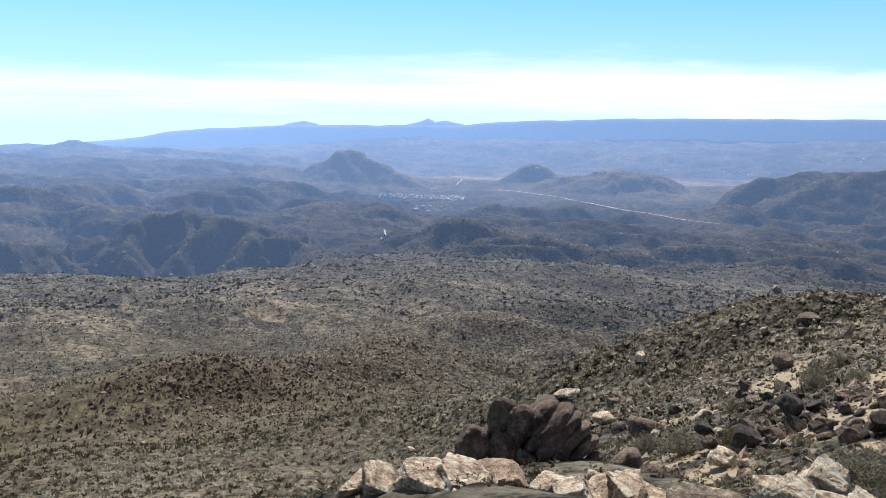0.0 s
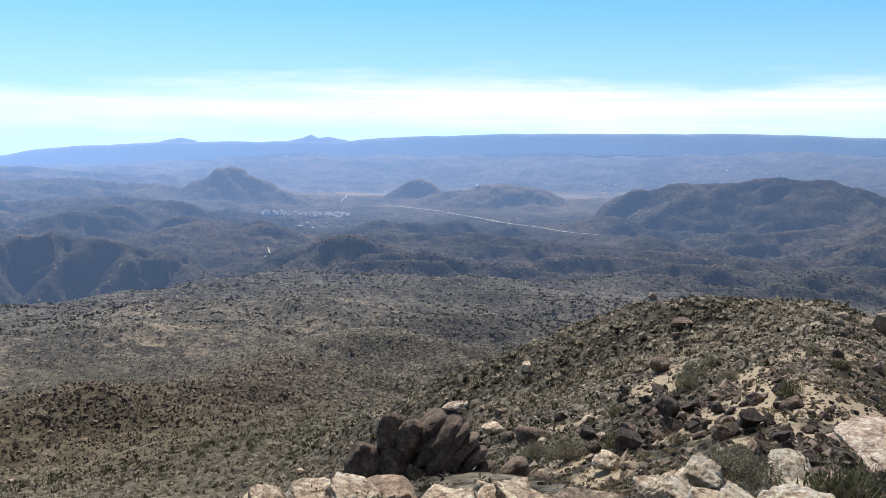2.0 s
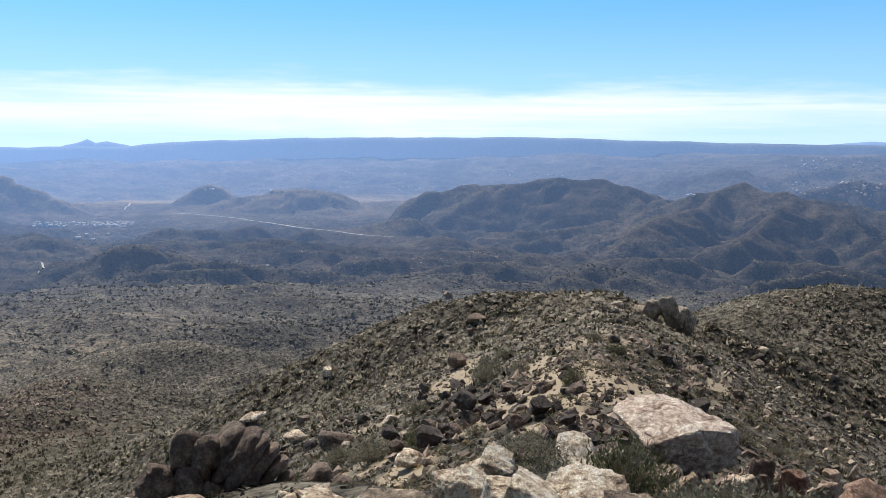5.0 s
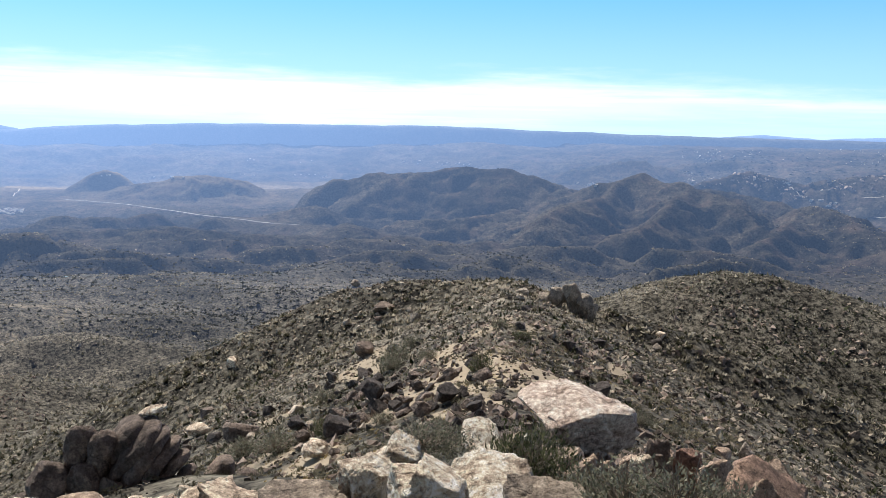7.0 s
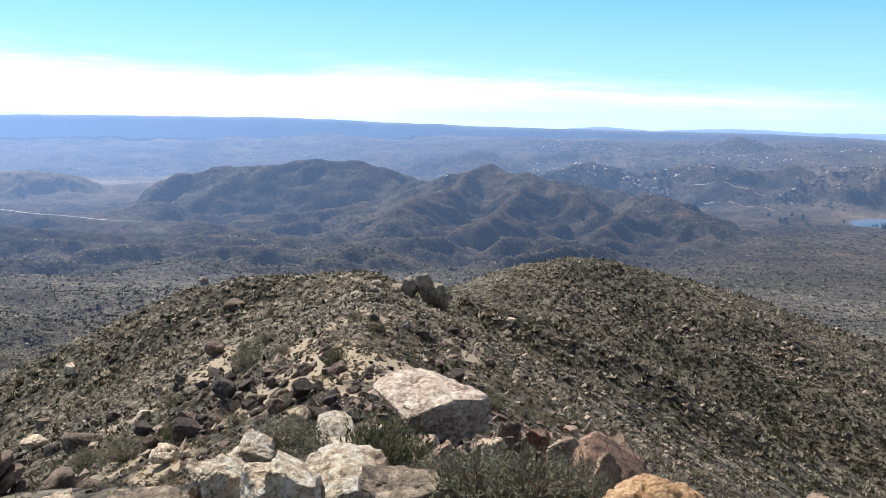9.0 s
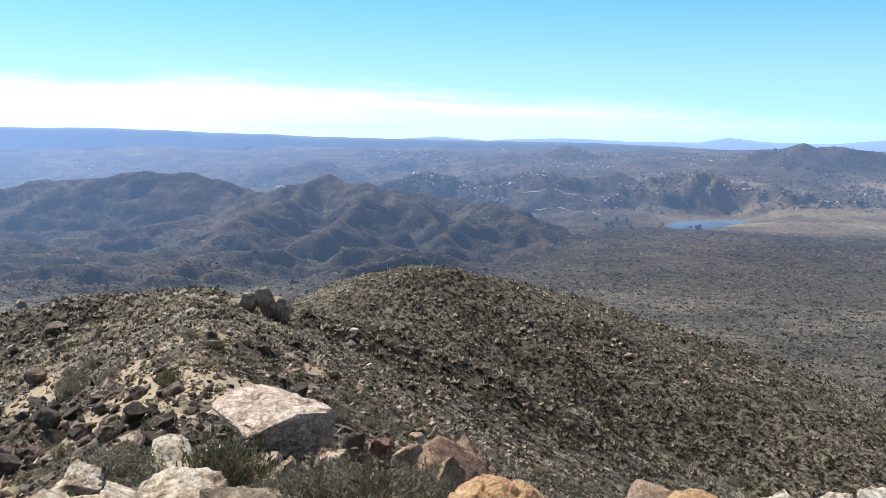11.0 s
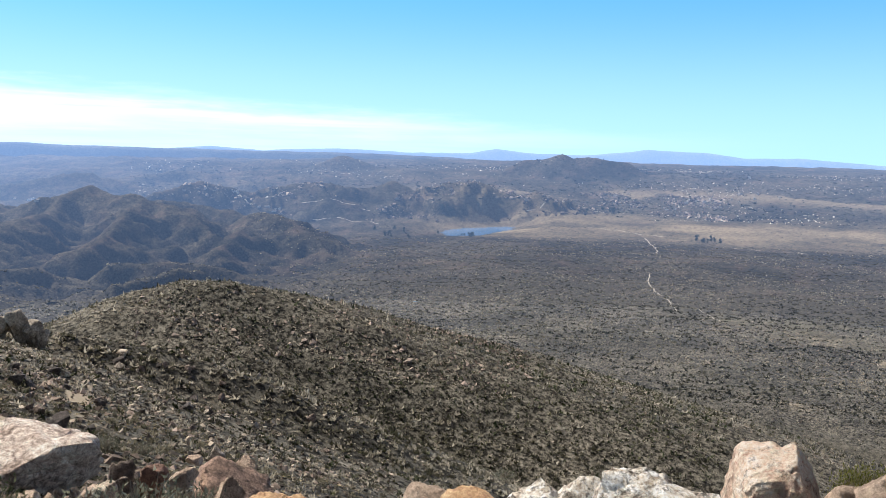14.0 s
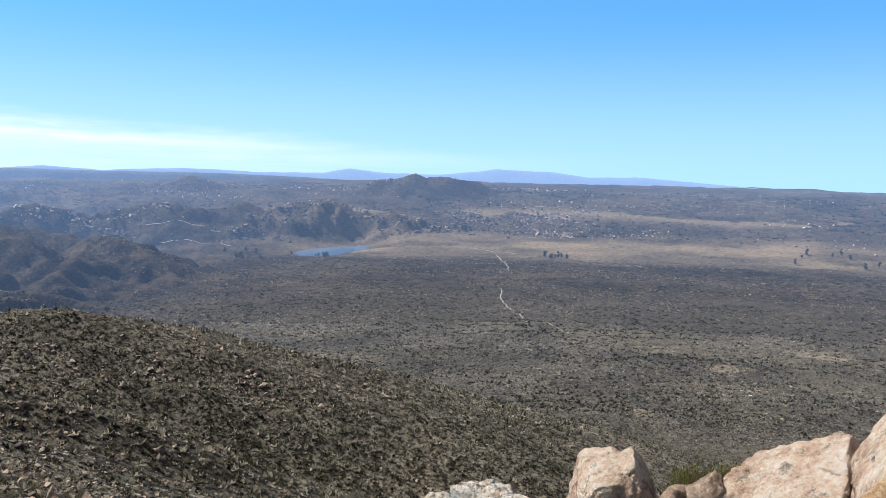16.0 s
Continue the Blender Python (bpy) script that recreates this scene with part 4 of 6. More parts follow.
scatter("stones", 26000, 6, (700, 1900), (-2, 80), (0.5, 1.5), (0.5, 0.9), M_SCATTER_ROCK, "pale granite stones scattered over the valley floor", "stones", patchy(110, -0.2, 0.4, 900), power=1.5)
scatter("stones", 26000, 10, (390, 660), (3, 22), (0.25, 0.95), (0.6, 1.1), M_SCATTER_BROWN, "reddish-brown boulders heaped on the rocky knoll", "boulders", lambda x, y, r, az: np.clip(np.exp(-((az - 11.5) / 3.5) ** 2 - ((r - 455) / 40) ** 2) + 0.7 * np.exp(-((az - 15.5) / 3) ** 2 - ((r - 490) / 45) ** 2) + np.exp(-((az - 17.8) / 2) ** 2 - ((r - 550) / 45) ** 2), 0, 1), power=1.3)
scatter("stones", 5000, 11, (240, 330), (28, 40), (0.1, 0.5), (0.6, 1.1), M_SCATTER_ROCK, "grey granite boulders along the ridge shoulder", "boulders", power=1.3)
scatter("scrub", 30000, 17, (1500, 2650), (47, 80), (0.9, 2.0), (0.6, 1.0), M_SHRUB, "grey-green chaparral on the far plain", "scrub", patchy(150, -0.8, 0.1, 350, more=lambda x, y, r, az: np.clip((r - 1450) / 400, 0, 1) * np.clip((2650 - r) / 300, 0, 1)), TUFT_FAR, power=1.6)
scatter("stones", 7000, 18, (60, 170), (24, 50), (0.15, 0.5), (0.6, 1.1), M_SCATTER_BROWN, "dark broken rocks strewn along the ridge", "stones", patchy(18, -0.2, 0.3, 10), power=1.2)
scatter("scrub", 34000, 20, (420, 2300), (60, 80), (0.6, 1.8), (0.6, 1.0), M_PALEGRASS, "pale dry grass and brush in open patches of the plain", "grass", patchy(100, 0.0, 0.25, 820, False), TUFT_MID, power=1.5)
scatter("stones", 19000, 21, (80, 330), (19, 52), (0.10, 0.36), (0.5, 0.9), M_SCATTER_GREY, "broken granite boulders covering the flanks of the ridge", "stones", patchy(30, -0.5, 0.3, 210), CHUNK, power=1.5)
scatter("stones", 5000, 22, (420, 640), (43, 57), (0.25, 1.1), (0.6, 1.1), M_SCATTER_BROWN, "dark granite boulders along the crest of the spur", "boulders", patchy(35, -0.3, 0.3, 111, False), power=1.3)
scatter("stones", 8000, 23, (2980, 3520), (43, 64), (0.9, 4.2), (0.5, 0.9), M_SCATTER_BROWN, "tan granite boulders piled on the far hills", "boulders", patchy(110, 0.0, 0.25, 730, False), CHUNK, power=1.2)
scatter("scrub", 36000, 24, (330, 1500), (-2, 60), (0.4, 1.3), (0.8, 1.3), M_PALEGRASS, "pale dry brush and grass among the chaparral", "grass", patchy(60, -0.5, 0.2, 555), TUFT_MID, power=1.6)
scatter("scrub", 7000, 25, (60, 330), (18, 54), (0.25, 0.8), (0.6, 1.0), M_SHRUB_GREEN, "dark green low bushes on the ridge flanks", "scrub", patchy(24, -0.3, 0.3, 99), TUFT_NEAR, power=1.6)
scatter("scrub", 15000, 26, (520, 1400), (50, 80), (0.5, 1.5), (0.6, 1.0), M_SHRUB_GREEN, "dark green chaparral on the plain below the spur", "scrub", patchy(80, -0.3, 0.3, 444, False), TUFT_MID, power=1.5)
GRASS_AT = [(a, w, seat(a, e, 300), l) for a, e, w, l in ((67.2, -6.20, 1.8, 70), (69.3, -6.66, 1.5, 50), (68.4, -7.54, 2.0, 60), (64.6, -6.75, 1.0, 40), (70.5, -7.55, 1.6, 40), (66.2, -8.51, 1.3, 40), (63.2, -7.22, 0.9, 30), (71.4, -4.33, 3.0, 90), (63.6, -5.96, 1.2, 50))]
scatter("scrub", 42000, 27, (420, 1700), (58, 80), (0.5, 1.5), (0.7, 1.2), M_PALEGRASS, "pale dry grass in clearings of the plain", "grass", gathered(*GRASS_AT), TUFT_MID, power=1.3)
WHITE_AT = [(a, w, seat(a, e, 300), l) for a, e, w, l in ((11.23, -6.35, 0.35, 14), (13.00, -6.22, 0.55, 22), (15.03, -6.25, 0.4, 14), (65.15, -4.12, 0.35, 14), (69.49, -4.40, 0.25, 12), (67.44, -4.13, 0.90, 30), (70.11, -4.06, 0.90, 30), (71.93, -4.29, 0.90, 40), (64.84, -5.71, 0.50, 20), (68.11, -6.75, 0.60, 20), (63.79, -8.75, 0.40, 10), (69.35, -7.66, 0.50, 16))]
scatter("stones", 22000, 15, (600, 2400), (8, 76), (0.5, 1.7), (0.5, 1.0), M_SCATTER_WHITE, "white granite boulders in bare patches of the valley", "boulders", gathered(*WHITE_AT), power=1.3)
TAN_AT = [(24, 1.3, seat(24, -4.8, 300), 70), (21.5, 1.0, seat(21.5, -4.6, 300), 60), (25.5, 0.8, seat(25.5, -5.2, 300), 50)]
scatter("stones", 9000, 16, (700, 1700), (17, 29), (0.4, 1.3), (0.5, 1.0), M_SCATTER_ROCK, "tan granite boulders on a low rise", "boulders", gathered(*TAN_AT), power=1.3)
scatter("scrub", 13000, 12, (300, 700), (44, 64), (0.6, 1.7), (0.6, 0.9), M_SHRUB_GREEN, "dark green chaparral in the western gully", "scrub", patchy(40, -0.3, 0.2, 33), TUFT_MID, power=1.5)
scatter("stones", 9000, 13, (3050, 4300), (43, 80), (0.8, 3.2), (0.4, 0.7), M_SCATTER_WHITE, "pale boulder outcrops on the far plateau", "boulders", patchy(160, -0.1, 0.35, 250, False), power=1.4)
scatter("scrub", 14000, 14, (3050, 4400), (43, 80), (2.0, 6.0), (0.5, 0.8), M_SHRUB_FAR, "dark scrub and trees on the far plateau", "scrub", patchy(220, -0.5, 0.3, 650, False, more=lambda x, y, r, az: 1 - 0.9 * meadow_cover(x, y)), TUFT_FAR, power=1.4)
scatter("stones", 22000, 7, (26, 260), (10, 60), (0.05, 0.26), (0.5, 1.0), M_SCATTER_GREY, "loose stones strewn over the summit ridge", "stones", patchy(14, -0.5, 0.2, 40, False), shape=CHUNK, power=1.3)
scatter("scrub", 6400, 4, (26, 150), (8, 62), (0.14, 0.6), (0.5, 0.9), M_TWIG_GREY, "low dry grey-green bushes on the summit ridge", "scrub", patchy(16, -0.5, 0.2), BUSHY, power=1.5)
scatter("scrub", 5000, 9, (26, 150), (8, 62), (0.1, 0.25), (0.5, 0.9), M_STRAW, "clumps of dry straw-coloured grass", "grass", patchy(16, -0.3, 0.3, 77, False), TUFT, power=1.5)


# ---- boulders ----
SOLIDS = {k: solid(k) for k in (2, 3, 4, 5, 6)}


def join(parts):
    v, f, at = [], [], 0
    for a, b in parts:
        v.append(a); f.append(b + at); at += len(a)
    return np.concatenate(v), np.concatenate(f)


def weathered(rng, planes, bumps=0.10, square=0.0, detail=4, keep=0.05):
    """Places of a weathered block in a box from -1 to 1: a ball cut by planes, worn, cracked and pitted."""
    v = SOLIDS[detail][0].copy()
    if square:
        v = np.sign(v) * np.abs(v) ** (1 - square)
    for n, d in planes:
        n = np.asarray(n) / np.linalg.norm(n)
        over = v @ n - d
        v = v - np.where(over > 0, over * (1 - keep), 0)[:, None] * n
    k = rng.uniform(0, 100, 3)
    flat = np.array([1, 1, 1.6])
    push = np.array([noise.fractal(Vector(p * 1.5 + k), 0.7, 2.1, 6) for p in v])
    if detail > 3:
        split = np.array([noise.noise(Vector(p * flat * 1.5 + k * 2)) for p in v])
        crust = np.array([0.5 - abs(noise.noise(Vector(p * flat * 3.4 + k))) for p in v])
        fine = np.array([noise.fractal(Vector(p * 7 + k), 0.6, 2.2, 3) for p in v])
        v = v * (1 + bumps * push - 0.12 * np.exp(-(split / 0.05) ** 2) + (0.03 + 0.5 * bumps) * crust + 0.03 * fine)[:, None]
    else:
        v = v * (1 + bumps * push)[:, None]
    lo, hi = v.min(0), v.max(0)
    return (v - (lo + hi) / 2) / (hi - lo) * 2


def boulder_mesh(name, size, seed, mat, cuts=8, bumps=0.10, square=0.0, front=False, detail=4, planes=None, sharp=False, bend=0.0, rooted=False):
    """One rock. front: an overhung face towards -y. sharp: a broken, angular piece."""
    rng = np.random.RandomState(seed)
    if planes is None:
        n = 10 if sharp else cuts + 5 if cuts >= 5 else cuts
        planes = [(rng.normal(size=3), rng.uniform(0.3, 0.62) if sharp else rng.uniform(0.55, 0.9)) for _ in range(n)]
    if front:
        planes = planes + [((0.45, -1, -0.45), 0.3), ((-0.1, -0.4, 1), 0.55)]
    v = weathered(rng, planes, bumps, square, detail)
    v = footed(v, size[2], size[0] * 1.1) if rooted else v
    v[:, 0] += bend * size[2] / size[0] * (v[:, 2] ** 2 - 0.5)
    return mesh_from(name, v * np.asarray(size), SOLIDS[detail][1], mat, detail > 3)


def footed(v, tall, upper):
    """Keep the shape of the upper part and draw the rest of a rock down to its foot."""
    z = v[:, 2]
    if tall > upper:
        z = np.where(z > -0.3, tall / 2 - (1 - z) * upper / 2, 0)
        low = v[:, 2] <= -0.3
        z[low] = np.interp(v[low, 2], [-1, -0.3], [-tall / 2, tall / 2 - 1.3 * upper / 2])
        return np.stack([v[:, 0], v[:, 1], z / (tall / 2)], -1)
    return v


def crag_of(size, seed, mat, blocks=6, detail=4):
    """A fractured outcrop: angular blocks grown together, with tilted tops and overhung faces."""
    rng = np.random.RandomState(seed)
    root = new("outcrop")
    made = []
    blocks = max(2, blocks - 2)
    for k in range(blocks):
        planes = [((rng.uniform(-0.55, 0.55), rng.uniform(-0.35, 0.1), 1), rng.uniform(0.2, 0.45)), ((rng.uniform(-0.4, 0.7), -1, rng.uniform(-0.5, 0.0)), rng.uniform(0.4, 0.7)),
                  ((-1, rng.uniform(-0.6, 0.3), rng.uniform(0.1, 0.6)), rng.uniform(0.55, 0.8)), ((1, rng.uniform(-0.5, 0.5), rng.uniform(0.1, 0.6)), rng.uniform(0.55, 0.8))]
        planes += [(rng.normal(size=3), rng.uniform(0.6, 0.85)) for _ in range(4)]
        v = weathered(rng, planes, 0.13, 0.15, 5)
        x = -0.7 + 1.4 * (k + rng.uniform(0.3, 0.7)) / blocks
        w = rng.uniform(1.5, 2.1) / blocks
        top = rng.uniform(0.35, 0.8) * (1 - 0.2 * abs(x)) if k != blocks // 2 else 1.0
        turn = rng.uniform(-0.6, 0.6)
        c, q = math.cos(turn), math.sin(turn)
        v = v * (w, rng.uniform(0.5, 0.9), (top + 1) / 2)
        v = np.stack([v[:, 0] * c - v[:, 1] * q + x, v[:, 0] * q + v[:, 1] * c + rng.uniform(-0.5, 0.4), v[:, 2] + (top - 1) / 2], -1)
        made.append((v, 5))
    low, high = np.min([v.min(0) for v, k in made], 0), np.max([v.max(0) for v, k in made], 0)
    for v, k in made:
        v = footed((v - (low + high) / 2) / (high - low) * 2, size[2], size[0] * 0.8)
        mesh_from("block", v * np.asarray(size), SOLIDS[k][1], mat, True).parent = root
    return root


def boulder(az, el_top, el_foot, width, mat, label, seed, r=None, deep=0.9, tilt=0.0, lean=0.0, crag=0, **more):
    """A boulder standing on the land; its bearing, top, foot and width in degrees as seen from the summit."""
    r = r or seat(az, el_foot)
    w = r * radians(width)
    more.setdefault("square", 0.22)
    more.setdefault("rooted", abs(lean) < 5)
    more.setdefault("detail", 6 if width > 3.4 and r < 16 else 5 if width > 3.4 and r < 60 else 4)
    foot = min(EYE + r * math.tan(radians(el_foot)), float(height(np.array([r * math.sin(radians(az))]), np.array([r * math.cos(radians(az))]))[0]))
    top = EYE + r * math.tan(radians(el_top))
    foot -= 0.12 * (top - foot)
    if crag:
        ob = crag_of((w / 2, w * deep / 2, (top - foot) / 2), seed, mat, crag, 5 if r < 30 else 4)
    else:
        ob = boulder_mesh("boulder", (w / 2, w * deep / 2, (top - foot) / 2), seed, mat, **more)
    ob.matrix_world = place(az, r, (top + foot) / 2) @ Matrix.Translation((0, w * deep * 0.25, 0)) @ pose(0, 0, 0, tilt, lean, 0)
    return tagged(ob, label, "boulder", "boulders on the summit ridge")


boulder(17.83, -12.81, -14.41, 3.42, M_PALE, "broad pale granite outcrop with orange stains", 100, r=27.4, crag=5, square=0.4)
boulder(20.18, -12.69, -14.29, 3.97, M_PALE, "rough pale granite outcrop with crumbling crust", 101, r=26.4, crag=4, square=0.4)
boulder(22.16, -12.57, -13.58, 2.57, M_TANPALE, "smooth flat pinkish granite slab", 102, r=31.4, bumps=0.06, planes=[((-0.1, -0.4, 1), 0.45), ((0.5, -1, -0.2), 0.5), ((1, 0, 0.4), 0.7)])
boulder(24.47, -12.70, -14.10, 3.09, M_PALE, "rough pale granite outcrop with crumbling crust", 103, r=27.4, crag=4, square=0.4)
boulder(26.74, -12.41, -13.95, 3.09, M_PALE, "pale granite outcrop with lichen", 104, r=28.4, crag=5, square=0.4)
boulder(24.14, -12.45, -13.03, 0.79, M_PALE, "small rounded pale boulder", 105, r=31.4)
boulder(25.72, -12.25, -12.69, 0.59, M_PALE, "small rounded pale boulder", 106, r=31.4)
boulder(29.91, -12.89, -14.20, 3.90, M_BROWNPALE, "dark-faced granite boulder with a pale rim", 107, r=24.39, front=True, square=0.4)
boulder(27.56, -12.80, -13.71, 2.56, M_PALE, "flat pale granite boulder", 108, r=27.39, crag=4)
boulder(32.14, -11.60, -14.01, 2.38, M_CHALKFAR, "jagged white granite block with a dark hollow", 109, r=25.4, crag=2, square=0.4)
boulder(33.13, -10.76, -12.04, 2.09, M_CHALKFAR, "white granite ledge with cracks", 110, r=29.4, crag=4)
boulder(34.39, -11.81, -14.09, 3.30, M_CHALKFAR, "big pale granite block with orange stains", 111, r=23.4, crag=2, square=0.4)
boulder(36.62, -11.90, -14.13, 4.08, M_CHALKFAR, "big pale granite block with a dark overhung face", 112, r=23.9, bumps=0.12, square=0.3, planes=[((0.1, -0.45, 1), 0.3), ((-0.6, -0.45, 1), 0.35), ((0.45, -1, -0.35), 0.5)])
boulder(38.85, -12.38, -13.72, 3.78, M_BROWNPALE, "dark lichened boulder with a pale edge", 113, r=20.4, front=True, square=0.4)
boulder(36.12, -10.26, -10.93, 1.45, M_CHALKFAR, "white broken granite slab", 114, r=42.4, planes=[((-0.2, -0.6, 1), 0.3), ((0.6, -1, -0.2), 0.5), ((-1, 0, 0.2), 0.7)])
boulder(36.54, -10.47, -11.35, 1.41, M_CHALKFAR, "white granite slab tilted downhill", 115, r=38.4, planes=[((0.1, -0.6, 1), 0.35), ((0.4, -1, -0.3), 0.6), ((1, 0, 0.5), 0.6)])
boulder(37.57, -10.69, -11.40, 1.15, M_PALE, "pale mottled boulder on the summit ridge", 116, r=38.4, crag=3)
boulder(36.34, -11.25, -12.03, 1.54, M_CHALKFAR, "white flat-topped boulder on the summit ridge", 117, r=33.4, planes=[((-0.1, -0.5, 1), 0.4), ((0.5, -1, -0.3), 0.6), ((-1, -0.3, 0.3), 0.7)])
boulder(39.75, -9.30, -11.35, 4.75, M_SLAB, "large pale granite slab with a dark undercut face", 118, bumps=0.13, square=0.3, detail=6, rooted=False, planes=[((-0.30, -0.42, 1), 0.26), ((0.45, 0.1, 1), 0.42), ((0.50, -1, -0.25), 0.26), ((-0.9, -0.3, -0.75), 0.42), ((-1, -0.5, 0.5), 0.62), ((1, 0.2, 0.35), 0.78), ((-0.1, -1, 0.35), 0.62)])
boulder(37.02, -10.20, -10.72, 0.74, M_DARK, "dark brown boulder beside the slab", 119, sharp=True)
boulder(37.59, -10.53, -11.16, 1.26, M_BROWN, "flat dark brown rock leaning on a boulder", 120, lean=-14, sharp=True)
boulder(37.88, -10.25, -10.69, 0.90, M_BROWN, "small dark brown rock", 121, sharp=True)
boulder(39.14, -11.12, -11.68, 2.00, M_TANPALE, "low broken brown rock below the slab", 122, crag=4)
boulder(29.51, -10.16, -10.74, 0.77, M_DARK, "large dark blocky boulder", 123, square=0.3, sharp=True)
boulder(30.92, -10.14, -10.94, 1.01, M_DARK, "large dark boulder with a pale top", 124, sharp=True)
boulder(32.18, -8.90, -9.64, 0.92, M_DARK, "dark pointed outcrop on the summit ridge", 125, sharp=True, lean=12)
boulder(35.05, -9.00, -9.68, 0.86, M_DARK, "dark angular boulder by the sand", 126, sharp=True)
boulder(35.97, -9.57, -10.00, 0.62, M_DARK, "dark boulder with a grey cap", 127, sharp=True)
boulder(33.31, -9.60, -10.09, 0.59, M_DARK, "dark angular rock on the summit ridge", 128, sharp=True)
boulder(35.88, -8.00, -8.50, 0.65, M_DARK, "dark rock in a sandy clearing", 129, sharp=True)
boulder(31.89, -7.46, -8.01, 0.72, M_BROWN, "lone brown boulder on the skyline of the slope", 130, cuts=3)
boulder(39.39, -7.22, -7.63, 0.52, M_DARK, "dark pointed outcrop on the ridge", 131, sharp=True)
boulder(40.51, -8.69, -9.38, 0.83, M_DARK, "dark rocks on the flank", 132, crag=4)
boulder(39.76, -11.05, -12.51, 1.19, M_TANPALE, "upright tan granite rib", 133, r=33.4, lean=24, sharp=True)
boulder(38.75, -11.44, -12.51, 1.19, M_TANPALE, "low tan granite rock", 134, r=33.4, crag=3)
boulder(40.31, -11.11, -12.12, 0.57, M_BROWN, "upright dark granite rib", 135, r=34.4, lean=20)
boulder(40.79, -11.38, -12.02, 0.65, M_TANPALE, "small brown-grey boulder on the summit ridge", 136, r=34.4)
boulder(41.64, -11.15, -11.73, 1.03, M_TANPALE, "tan granite boulder on the summit ridge", 137, r=36.4)
boulder(42.01, -11.06, -11.82, 0.89, M_PALE, "grey granite boulder on the summit ridge", 138, r=34.4)
boulder(42.41, -10.26, -11.83, 0.89, M_BROWN, "dark upright granite spike with a pale tip", 139, r=37.4, lean=6, sharp=True)
boulder(42.66, -10.94, -11.82, 0.79, M_BROWN, "dark leaning rock on the summit ridge", 140, r=36.4, sharp=True)
boulder(43.59, -10.64, -11.67, 1.05, M_RED, "reddish-brown rough boulder on the summit ridge", 141, r=37.4, bumps=0.18)
boulder(44.53, -10.86, -12.30, 1.23, M_TANPALE, "tan granite block with a flat top", 142, r=33.4, square=0.3)
boulder(46.35, -11.10, -12.84, 3.36, M_SLABRED, "long striped brown granite slab leaning downhill", 143, r=34.4, planes=[((0.55, -0.5, 1), 0.2), ((-1, -0.2, 0.1), 0.75), ((0.2, -1, 0.1), 0.45)], square=0.3, bumps=0.13)
boulder(45.75, -11.36, -12.53, 1.19, M_TANPALE, "pale brown rock under the slab", 144, r=33.4, lean=20)
boulder(45.65, -10.32, -11.05, 0.62, M_GREYROCK, "upright grey granite stone", 145, lean=-8, sharp=True)
boulder(44.67, -9.89, -10.24, 0.24, M_PALE, "small pale stone on the summit ridge", 146)
boulder(47.73, -12.32, -13.97, 5.24, M_TAN, "smooth orange granite dome", 147, r=15.4, bumps=0.06, cuts=1, square=0.05)
boulder(52.16, -12.37, -13.58, 1.78, M_TAN, "tan granite boulder on the summit ridge", 148, r=13.39, square=0.4)
boulder(53.22, -11.72, -13.00, 1.80, M_TANPALE, "brown-tan granite boulder on the summit ridge", 149, r=13.4, square=0.2)
boulder(54.63, -11.90, -13.17, 2.76, M_TAN, "tan granite boulder with a rounded top", 150, r=12.9, cuts=3, square=0.15)
boulder(56.79, -11.40, -13.04, 2.39, M_CHALK, "white granite boulder spotted with black lichen", 151, r=8.6, cuts=5, bumps=0.13, square=0.4)
boulder(58.38, -11.26, -13.06, 2.67, M_CHALK, "white granite boulder spotted with black lichen", 152, r=8.7, cuts=5, bumps=0.13, square=0.4)
boulder(60.24, -10.99, -13.15, 3.73, M_CHALK, "big white granite boulder spotted with black lichen", 153, r=7.99, cuts=4, bumps=0.1, square=0.4)
boulder(62.05, -11.24, -13.03, 2.77, M_CHALK, "white granite boulder with lichen", 154, r=7.89, cuts=5, bumps=0.1, square=0.4)
boulder(64.97, -9.89, -12.11, 3.69, M_TANB, "broken tan granite block with a dark lichened top", 155, r=10.9, square=0.35, bumps=0.08, detail=6, planes=[((-0.25, -0.2, 1), 0.5), ((-1, -0.25, 0.35), 0.55), ((0.1, -1, 0.15), 0.55), ((1, -0.1, 0.5), 0.62), ((0.5, -0.6, 0.8), 0.66)])
boulder(67.20, -10.58, -11.70, 1.51, M_TANPALE, "small brown granite boulder", 156, r=10.9, square=0.4)
boulder(67.98, -10.10, -11.48, 1.36, M_TANPALE, "rounded brown granite boulder", 157, r=10.6, cuts=5, square=0.4)
boulder(70.70, -8.97, -12.38, 5.66, M_TANB, "big tan granite slab with a dark pocket", 158, r=9.89, square=0.3, bumps=0.07, planes=[((-0.42, -0.3, 1), 0.22), ((0.8, -0.3, 0.6), 0.7), ((0.1, -1, 0.1), 0.7)])
boulder(75.09, -5.15, -11.70, 6.98, M_TANB, "tall leaning tan granite boulder", 159, r=9.38, square=0.3, bumps=0.05, planes=[((-0.78, -0.15, 0.62), 0.3), ((-0.3, -1, 0.2), 0.6)])
boulder(73.40, -9.30, -12.11, 3.21, M_TAN, "tan granite boulder on the summit ridge", 160, r=8.79, square=0.4)
boulder(27.49, -10.35, -10.94, 1.40, M_BROWN, "brown rounded boulder on the summit ridge", 161, lean=10)
boulder(26.02, -10.29, -10.68, 0.94, M_PALE, "flat white rock on the summit ridge", 162)
boulder(32.14, -8.72, -9.41, 0.74, M_DARK, "cluster of dark jagged rock", 163, bumps=0.3)
boulder(33.85, -8.84, -9.25, 0.44, M_DARK, "dark jagged rock on the summit ridge", 164, bumps=0.2)
